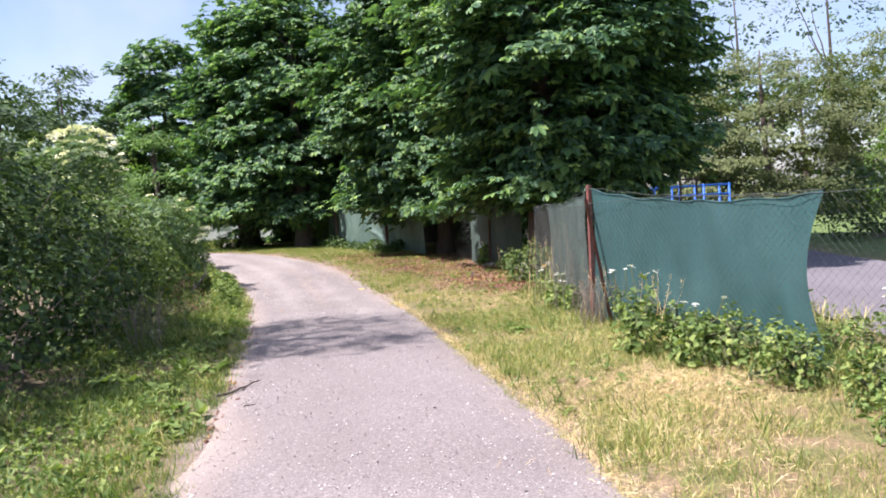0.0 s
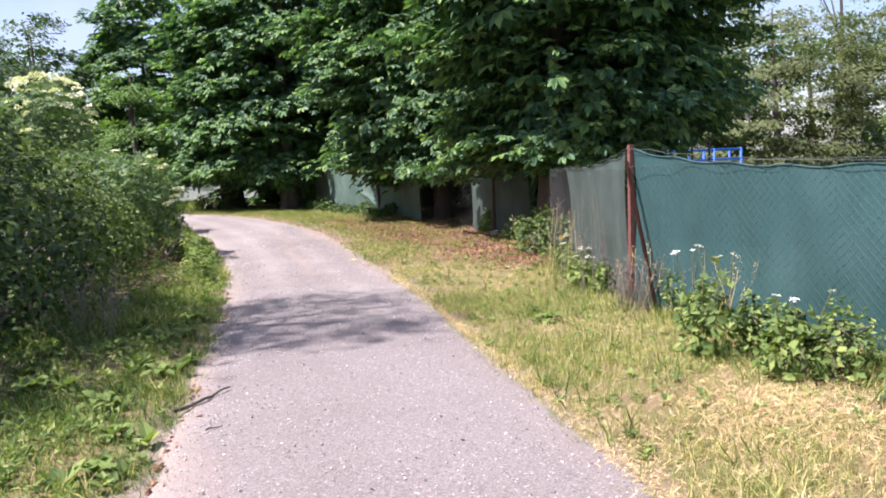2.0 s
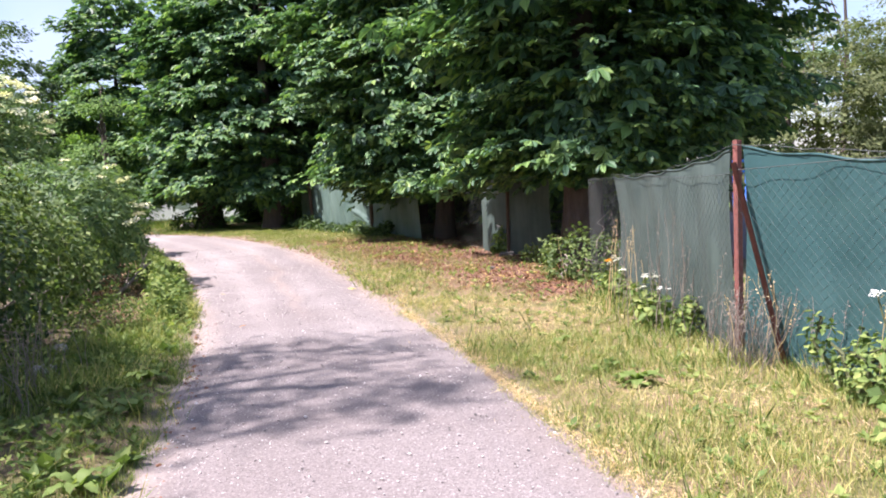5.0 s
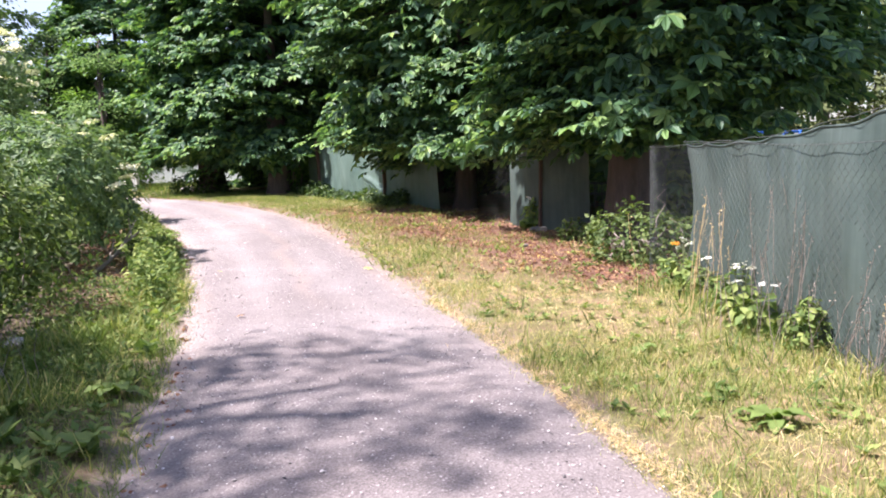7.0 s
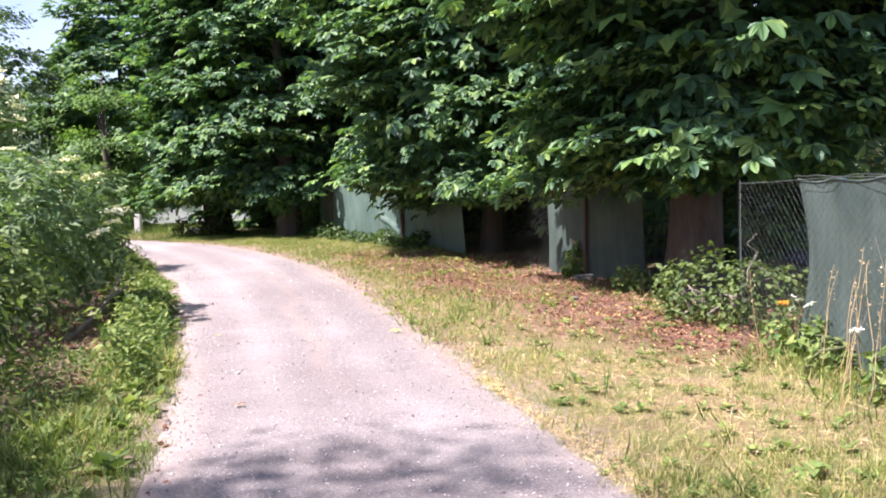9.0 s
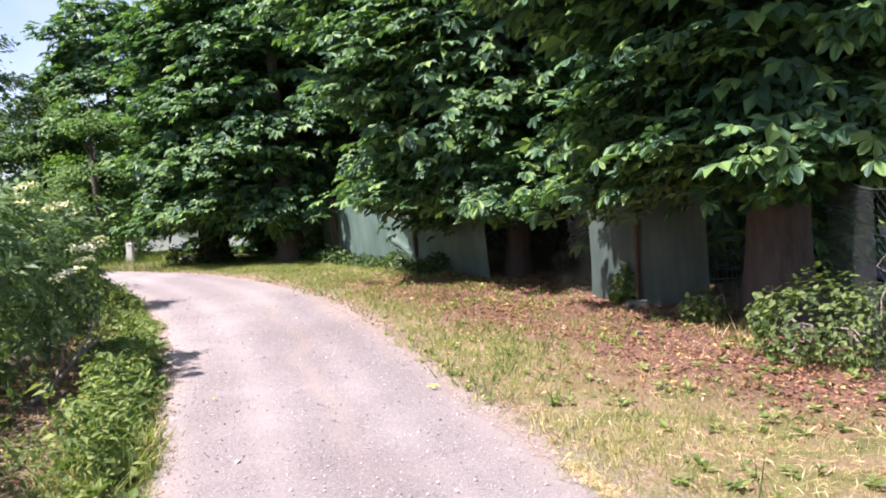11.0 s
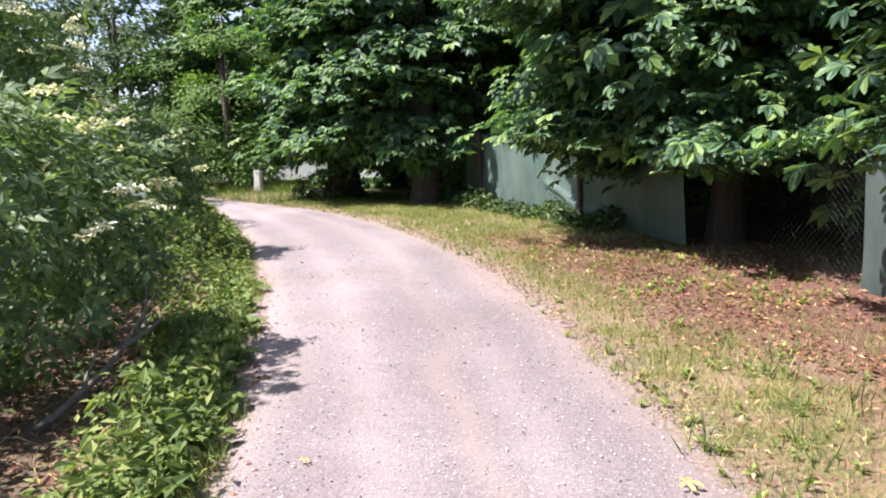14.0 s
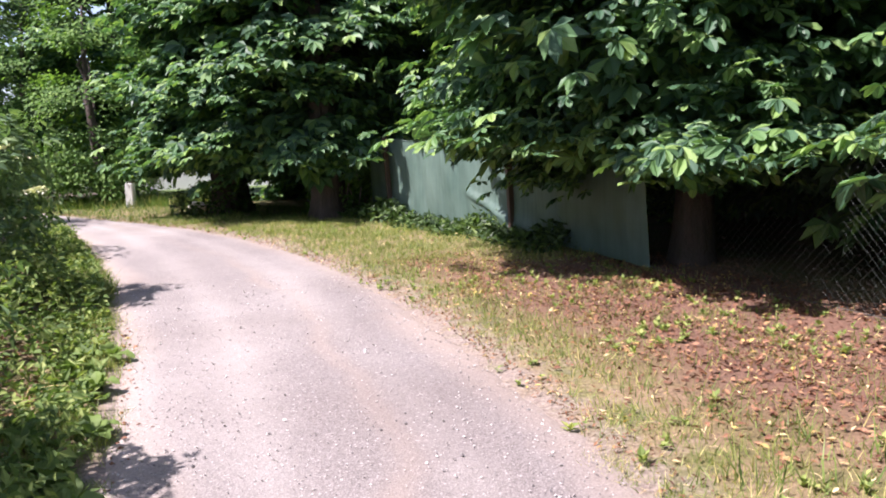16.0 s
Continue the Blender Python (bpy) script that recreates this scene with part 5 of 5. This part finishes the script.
leafy_strip(rg, -4, 10, 8500, 0.22, 0.045, lambda y: lane_left(y) - 0.25, lambda y: hedge_x(y) - 0.3, HERB, "nettle_patch", "knee-high nettles and clover along the hedge foot")
leafy_strip(rg, 9, 26, 8500, 0.34, 0.075, lambda y: lane_left(y) - 0.12, lambda y: lane_left(y) - np.interp(y, [11.5, 14], [0.62, 1.15]), HERB, "nettle_patch", "bright green herbs spilling toward the lane")
leafy_strip(rg, -3, 8, 3600, 0.3, 0.07, lambda y: fence_x(y) + 0.3, lambda y: 4.95 + 0 * y, HERB, "weed_patch", "mixed weeds between the fence and the driveway")
leafy_strip(rg, 20, 28, 3600, 0.22, 0.11, lambda y: fence_x(y) - 0.75, lambda y: fence_x(y) + 0.1, SHRUB, "ivy_mat", "dark ivy creeping under the faded net")

# loose chippings on the lane
LOOSE = 17000
x, y = rg.uniform(0, 1, LOOSE), rg.uniform(-2, 19, LOOSE)
x = lane_left(y) + (lane_right(y) - lane_left(y)) * np.where(rg.rand(LOOSE) < 0.35, np.where(rg.rand(LOOSE) < 0.6, rg.beta(1, 9, LOOSE), 1 - rg.beta(1, 12, LOOSE)), x)
u = (x - lane_left(y)) / (lane_right(y) - lane_left(y))
oct_v = np.array([[1, 0, 0], [0, 1, 0], [-1, 0, 0], [0, -1, 0], [0, 0, 0.6], [0, 0, -0.6]], float)
oct_f = np.array([[0, 1, 4], [1, 2, 4], [2, 3, 4], [3, 0, 4], [1, 0, 5], [2, 1, 5], [3, 2, 5], [0, 3, 5]])
at = np.stack([x, y, ground_z(x, y) + 0.016 + 0.03 * (1 - (2 * u - 1) ** 2)], 1)
nrm = np.array([0, 0, 1.0]) + rg.normal(0, 0.3, (LOOSE, 3))
tagged(part("gravel", np_mesh("gravel", *scatter((oct_v, oct_f), at, frames_from(nrm, rg.uniform(0, 6.28, LOOSE)), 0.0023 + rg.gamma(1.5, 0.0017, LOOSE)), PEBBLE)),
       "loose pale and dark chippings on the lane", "gravel", kind="stuff")


yc = rg.uniform(1, 17, 420)
xc = lane_left(yc) + np.abs(rg.normal(0.02, 0.10, 420))
at = np.stack([xc, yc, ground_z(xc, yc) + 0.012], 1)
nrm = np.array([0, 0, 1.0]) + rg.normal(0, 0.3, (420, 3))
tagged(part("soil_clods", np_mesh("soil clods", *scatter((oct_v, oct_f), at, frames_from(nrm, rg.uniform(0, 6.28, 420)), 0.005 + rg.gamma(1.5, 0.006, 420)), LITTER)),
       "crumbs of brown soil along the lane's edge", "soil", kind="stuff")


# ---- single plants ----
def big_leaf_plant(name, x, y, count, size, seed, label, up=0.7, width=0.5):
    """A dock or burdock: a rosette of large, wavy leaves on stalks."""
    rg = R(seed)
    ob = thing(name, label, "plant", (x, y, float(surf_z(np.array(x), np.array(y)))))
    for k in range(count):
        n = 9
        t = np.linspace(0, 1, n)
        w = size * width * np.sin(np.pi * np.clip(t * 0.92 + 0.06, 0, 1)) ** 0.8 * 0.5
        el = up * rg.uniform(0.5, 1.2)
        ln = size * rg.uniform(0.7, 1.2)
        cx = ln * (t * math.cos(el))
        cz = ln * (t * math.sin(el) - 0.55 * t ** 2.2) + 0.03
        wav = 0.03 * size * np.sin(t * 16 + k)
        v = np.concatenate([np.stack([cx, w, cz + 0.18 * w + wav], 1), np.stack([cx, w * 0, cz], 1), np.stack([cx, -w, cz + 0.18 * w - wav], 1)])
        f = [[i, i + n, i + n + 1, i + 1] for i in range(n - 1)] + [[i + n, i + 2 * n, i + 2 * n + 1, i + n + 1] for i in range(n - 1)]
        lf_ob = part("leaf", np_mesh("leaf", v, f, HERB, True), ob)
        lf_ob.rotation_euler = (0, 0, 6.28 * k / count + rg.uniform(-0.3, 0.3))
    return ob


big_leaf_plant("dock_plant", 1.32, 5.1, 9, 0.24, 1, "green dock plant in the dry verge", 0.8, 0.4)
big_leaf_plant("dock_plant", -4.15, 11.85, 10, 0.26, 2, "broad-leaved burdock beside the lane", 1.15, 0.5)
big_leaf_plant("dock_plant", -4.45, 12.4, 9, 0.27, 3, "broad-leaved burdock beside the lane", 1.15, 0.5)
big_leaf_plant("dock_plant", -4.75, 13.2, 9, 0.25, 4, "broad-leaved burdock beside the lane", 1.15, 0.5)
big_leaf_plant("dock_plant", -5.3, 14.8, 9, 0.24, 5, "broad-leaved burdock beside the lane", 1.15, 0.5)
big_leaf_plant("plantain_tuft", -4.0, 10.75, 20, 0.36, 6, "tuft of narrow bright green leaves", 1.1, 0.16)
big_leaf_plant("plantain_tuft", -3.85, 9.9, 16, 0.3, 7, "tuft of narrow bright green leaves", 1.1, 0.18)
for k, (px, py) in enumerate(((-1.75, 1.9), (-1.55, 1.25), (-2.1, 2.5), (-2.6, 2.0), (-2.0, 3.4), (-2.9, 3.1))):
    big_leaf_plant("dock_plant", px, py, 8, 0.2 + 0.03 * (k % 3), 20 + k, "small dock plant in the grass beside the lane", 0.9, 0.36)
for k, (px, py) in enumerate(((-4.0, 11.3), (-4.55, 12.9), (-4.3, 11.6), (-4.9, 13.9), (-5.55, 15.6))):
    big_leaf_plant("dock_plant", px, py, 10, 0.22 + 0.03 * (k % 3), 30 + k, "broad-leaved burdock beside the lane", 1.15, 0.5)
big_leaf_plant("dock_plant", -2.3, 4.9, 8, 0.24, 8, "green dock plant in the shaded verge", 0.9, 0.4)
big_leaf_plant("dock_plant", -2.55, 5.9, 8, 0.26, 9, "green dock plant in the shaded verge", 0.9, 0.4)
big_leaf_plant("dock_plant", 1.0, 6.6, 7, 0.15, 10, "small dock plant in the dry verge", 0.8, 0.4)


def flower_plant(name, x, y, h, heads, size, seed, label, leaves=160, spread=0.22, leaf_size=0.1):
    """A leafy stem plant with flat white flower heads."""
    rg = R(seed)
    hs = [(float(rg.normal(0, spread * 0.5)), float(rg.normal(0, spread * 0.5)), float(h * rg.uniform(0.86, 1.05)), float(size * rg.uniform(0.7, 1.2)), 1) for k in range(heads)]
    ob = shrub(name, x, y, [(0, 0, h * 0.42, spread, spread, h * 0.42), (0.05, 0.05, h * 0.25, spread * 1.2, spread * 1.2, h * 0.25)], leaves, seed, label, HERB, SIMPLE, leaf_size, hs, "plant", 0)
    for fx, fy, fz, fs, _t in hs:
        part("stem", np_mesh("stem", *tube(limb_points(rg, (fx * 0.3, fy * 0.3, -0.02), (fx, fy, fz), 5, 0.0, 0.01), 0.005, 5, False), STEM, True), ob)
    return ob


flower_plant("cow_parsley", 2.42, 3.35, 0.86, 5, 0.06, 301, "cow parsley with small white heads before the green net", 260)
flower_plant("cow_parsley", 2.12, 7.85, 0.5, 8, 0.08, 302, "white-flowered cow parsley at the net's foot", 260)
flower_plant("cow_parsley", 2.02, 7.2, 0.42, 4, 0.07, 303, "white-flowered cow parsley at the net's foot", 200)
flower_plant("cow_parsley", 1.12, 15.0, 0.58, 4, 0.09, 304, "pale-flowered leafy plant by the concrete block", 240, 0.2, 0.14)
flower_plant("cow_parsley", 2.72, 2.6, 0.62, 3, 0.06, 305, "cow parsley among brambles at the green net", 200)
flower_plant("cow_parsley", 2.05, 9.2, 0.5, 4, 0.08, 306, "small white flowers by the net's end", 160)
flower_plant("cow_parsley", 5.2, 3.6, 0.5, 7, 0.08, 307, "white-flowered weeds behind the chain-link", 160)
flower_plant("cow_parsley", 5.0, 2.4, 0.5, 7, 0.08, 308, "white-flowered weeds behind the chain-link", 160)
tuft_orange = flower_plant("marigold", 1.98, 9.5, 0.42, 0, 0.05, 309, "leafy plant with one orange bloom by the net's end", 110, 0.12, 0.08)
ORANGE = leaf_mat("orange petal", [(0.0, (0.7, 0.28, 0.02)), (1.0, (0.85, 0.42, 0.05))], 0.2, 0.6)
b = part("bloom", np_mesh("bloom", *umbel(8, 60), ORANGE), tuft_orange, "orange bloom")
b.location, b.scale = (0.05, -0.02, 0.45), (0.09, 0.09, 0.16)

for k, (bx, by, s) in enumerate(((2.62, 4.35, 0.62), (2.86, 3.35, 0.6), (3.02, 2.55, 0.72), (3.25, 1.7, 0.72), (3.55, 0.9, 0.7), (3.3, 0.1, 0.6), (3.9, -0.4, 0.75), (2.2, 6.6, 0.5), (2.05, 8.6, 0.5))):
    s *= 0.74
    shrub("bramble", bx, by, [(0, 0, 0.36 * s, 0.52 * s, 0.6 * s, 0.44 * s), (0.15, 0.2, 0.5 * s, 0.4 * s, 0.45 * s, 0.4 * s), (-0.18 + 0.1 * (k % 3), 0.3 - 0.15 * (k % 4), 0.8 * s, 0.2 * s, 0.24 * s, 0.36 * s)], 820, 320 + k,
          "sprawling bright green bramble at the fence foot", HERB, SIMPLE, 0.06, (), "shrub", 5, 0, STEM)
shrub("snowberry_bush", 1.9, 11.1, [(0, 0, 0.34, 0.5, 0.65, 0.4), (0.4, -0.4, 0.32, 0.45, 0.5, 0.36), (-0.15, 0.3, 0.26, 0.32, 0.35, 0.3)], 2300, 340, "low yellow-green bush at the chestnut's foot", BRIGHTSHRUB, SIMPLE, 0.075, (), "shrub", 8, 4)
shrub("snowberry_bush", 1.55, 13.2, [(0, 0, 0.17, 0.24, 0.25, 0.2)], 300, 341, "small green bush beside the chestnut trunk", HERB, SIMPLE, 0.085, (), "shrub", 4)
shrub("ivy", -5.25, 26.6, [(0, 0, 1.2, 0.5, 0.5, 1.15), (0.2, -0.2, 1.9, 0.5, 0.5, 0.6), (-0.5, 0.2, 0.6, 0.5, 0.5, 0.6)], 2400, 342, "climbing ivy and shoots at the net's end", MAPLE, SIMPLE, 0.12, (), "ivy", 6)
shrub("root_shoots", -8.9, 28.6, [(0, 0, 0.35, 1.0, 0.7, 0.45), (-0.6, 0.3, 0.3, 0.6, 0.6, 0.4)], 1500, 343, "dark shoots round the chestnut's root mound", SHRUB, SIMPLE, 0.12, (), "shrub", 5)
shrub("flowering_bush", 11.2, 16.5, [(0, 0, 0.9, 1.6, 1.3, 1.0), (1.2, 0.4, 0.8, 1.2, 1.0, 0.9)], 3600, 344, "round bush with white blossom beyond the driveway", SHRUB, SIMPLE, 0.13,
      [(float(R(5 + k).normal(0.3, 0.9)), float(-1.1 + 0.2 * k % 0.5), float(0.6 + 0.12 * (k % 9)), 0.18, 1) for k in range(16)], "shrub", 5)

# dry stalks in front of the faded net and round the red post
def dry_stalks(x, y, count, h, seed, label, spread=0.3, mat=None):
    rg = R(seed)
    ob = thing("dry_stalks", label, "dry grass", (x, y, float(surf_z(np.array(x), np.array(y)))))
    for k in range(count):
        a = np.array([rg.normal(0, spread * 0.5), rg.normal(0, spread), -0.02])
        hh = h * rg.uniform(0.6, 1.1)
        b = a + np.array([rg.normal(0, 0.12), rg.normal(-0.12, 0.15), hh])
        lp = limb_points(rg, a, b, 6, 0.0, 0.012)
        part("stalk", np_mesh("stalk", *tube(lp, np.linspace(0.0035, 0.0018, 6), 4, False), mat or STRAW, True), ob)
        m = 9
        t = np.linspace(0.72, 1.0, m)[:, None]
        p = a + (b - a) * t + rg.normal(0, 0.012, (m, 3))
        part("seed_head", np_mesh("seed head", *scatter(SINGLE_QUAD, p, frames_from(rg.normal(0, 1, (m, 3)), rg.uniform(0, 6, m)), np.full(m, 0.018)), mat or STRAW), ob, kind="stuff")
    return ob


dry_stalks(2.12, 7.7, 9, 1.05, 401, "tall pale dry grass stalks before the faded net", 0.6)
dry_stalks(2.12, 7.2, 32, 1.15, 408, "tall pale dead stems before the faded net", 0.5, TWIG)
dry_stalks(2.1, 8.2, 6, 0.95, 409, "pale dry grass stalks before the faded net", 0.35)
dry_stalks(2.28, 6.3, 14, 0.9, 402, "dry brown stalks at the red post", 0.22, TWIG)
dry_stalks(2.4, 5.5, 14, 0.75, 403, "tangled dry stalks at the brace's foot", 0.2)
dry_stalks(2.3, 5.35, 26, 0.62, 406, "tangle of grey dead stems round the red post", 0.2, TWIG)
dry_stalks(2.22, 5.5, 46, 0.55, 410, "dense grey-brown tangle of dead stems at the post", 0.17, TWIG)
dry_stalks(2.2, 6.7, 12, 0.8, 407, "grey dead stems before the faded net", 0.35, TWIG)
dry_stalks(-3.35, 5.2, 60, 0.75, 411, "dark tangle of dead stems under the brambles", 0.4, TWIG)
dry_stalks(2.75, 3.9, 8, 0.75, 404, "pale dry stalks before the green net", 0.25)
dry_stalks(2.62, 4.7, 10, 0.6, 405, "brown dry stalks before the green net", 0.2, TWIG)

# sticks, dead branch, stones, leaves on the lane
def stick(name, a, b, r, seed, label, side=2, mat=None):
    rg = R(seed)
    a, b = np.array(a, float), np.array(b, float)
    ob = thing(name, label, "stick", tuple(a))
    lp = limb_points(rg, a * 0, b - a, 7, 0.0, r * 0.45)
    part("shaft", np_mesh("shaft", *tube(lp, np.linspace(r, r * 0.45, 7), 6), mat or TWIG, True), ob)
    for k in range(side):
        q = lp[2 + k % 4]
        e = q + (b - a) * 0.25 + rg.normal(0, 0.12, 3) * np.linalg.norm(b - a)
        e[2] = max(e[2], 0.01)
        part("side_twig", np_mesh("side twig", *tube(limb_points(rg, q, e, 4, 0, r * 0.6), np.linspace(r * 0.5, r * 0.2, 4), 5), mat or TWIG, True), ob)
    return ob


stick("fallen_stick", (-1.53, 2.35, 0.04), (-1.31, 2.93, 0.045), 0.014, 1, "thin dark stick lying on the lane's edge", 0, BARK)
stick("dead_branch", (-5.1, 11.35, 0.07), (-4.9, 12.5, 0.5), 0.028, 2, "grey dead branch leaning into the elder", 4)
stick("dead_branch", (-4.95, 10.6, 0.05), (-5.6, 11.5, 0.35), 0.01, 3, "thin dead twig lying under the elder", 3)
stick("fallen_stick", (-5.0, 9.6, 0.05), (-4.3, 10.1, 0.05), 0.008, 4, "thin dead twig on bare soil", 2)
stick("fallen_stick", (-1.18, 1.95, 0.035), (-1.1, 2.03, 0.035), 0.006, 5, "short dark stick on the lane", 0, BARK)


def stone(x, y, s, seed, mat, label):
    bm = bmesh.new()
    bmesh.ops.create_icosphere(bm, subdivisions=2, radius=1)
    rg = R(seed)
    w = rg.normal(0, 1, (3, 3))
    for v in bm.verts:
        k = 1 + 0.16 * sum(math.sin(3 * (v.co @ Vector(q))) for q in w)
        v.co = Vector((v.co.x * s * 1.25 * k, v.co.y * s * k, v.co.z * s * 0.7 * k))
    ob = part("stone", bm_mesh("stone", bm, mat))
    ob.location = (x, y, float(surf_z(np.array(x), np.array(y))) + s * 0.3)
    return tagged(ob, label, "stone")


stone(-3.68, 6.35, 0.10, 1, STONE, "pale grey stone under the hedge")
stone(-3.95, 7.3, 0.09, 2, STONE, "pale grey stone under the hedge")
stone(-9.95, 30.5, 0.22, 3, STONE, "pale boulder beside the root mound")
stone(1.62, 11.6, 0.05, 4, CONCRETE, "small grey stone among fallen leaves")
stone(0.75, 12.9, 0.04, 5, CONCRETE, "small grey stone among fallen leaves")
YELLOW = leaf_mat("yellow fallen leaf", [(0.0, (0.62, 0.5, 0.12)), (1.0, (0.72, 0.6, 0.2))], 0.2, 0.6)
for k, (qx, qy, s) in enumerate(((-1.46, 11.05, 0.09), (-3.35, 11.1, 0.05), (1.4, 11.9, 0.08), (-2.35, 8.3, 0.06))):
    ob = part("fallen_leaf", np_mesh("fallen leaf", *palmate(5, 0.15, k), YELLOW if k != 3 else LITTER))
    ob.location, ob.scale = (qx, qy, float(ground_z(qx, qy)) + 0.06), (s, s, s)
    ob.rotation_euler = (0.1, 0.1, k * 1.3)
    tagged(ob, "single yellowed leaf fallen on the ground" if k != 3 else "single brown leaf fallen on the lane", "leaf")
y = rg.uniform(-3, 8, 300)
x = rg.uniform(0, 1, 300) * (4.95 - fence_x(y)) + fence_x(y) + 0.2
tufts(rg, x, y, 8, 0.26, 0.06, GRASS, "dry_grass", "tall dry grass between the fence and the driveway", lean=0.25)

# wire crate standing behind the fence under the chestnut
crate = thing("wire_crate", "dark wire crate behind the fence", "crate", (2.45, 15.1, float(ground_z(2.45, 15.1))))
for k in range(6):
    t = -0.3 + 0.12 * k
    for q in (-0.25, 0.25):
        part("bar", np_mesh("bar", *tube([(t, q, 0.0), (t, q, 0.8)], 0.007, 5, False), WIRE, True), crate)
for k in range(5):
    for q in (-0.25, 0.25):
        part("rail", np_mesh("rail", *tube([(-0.33, q, 0.02 + 0.19 * k), (0.33, q, 0.02 + 0.19 * k)], 0.009, 5, False), WIRE, True), crate)
    for q in (-0.33, 0.33):
        part("rail", np_mesh("rail", *tube([(q, -0.25, 0.02 + 0.19 * k), (q, 0.25, 0.02 + 0.19 * k)], 0.009, 5, False), WIRE, True), crate)

# slack binding wire wound along the net tops
def slack_wire(a, b, za, zb, seed, label):
    rg = R(seed)
    n = 40
    t = np.linspace(0, 1, n)
    x, y = a[0] + (b[0] - a[0]) * t, a[1] + (b[1] - a[1]) * t
    z = ground_z(x, y) + za + (zb - za) * t - 0.075 * np.sin(np.pi * t) + 0.006 * np.sin(t * 37) + rg.normal(0, 0.003, n)
    ob = part("binding_wire", np_mesh("binding wire", *tube(np.stack([x - 0.03 + rg.normal(0, 0.008, n), y, z], 1), 0.0032, 5, False), WIRE, True))
    return tagged(ob, label, "wire")


slack_wire(POST_A, POST_B, 1.72, 1.54, 1, "slack dark binding wire along the faded net")
slack_wire(NET_END, POST_A, 1.55, 1.73, 2, "slack dark binding wire along the green net")
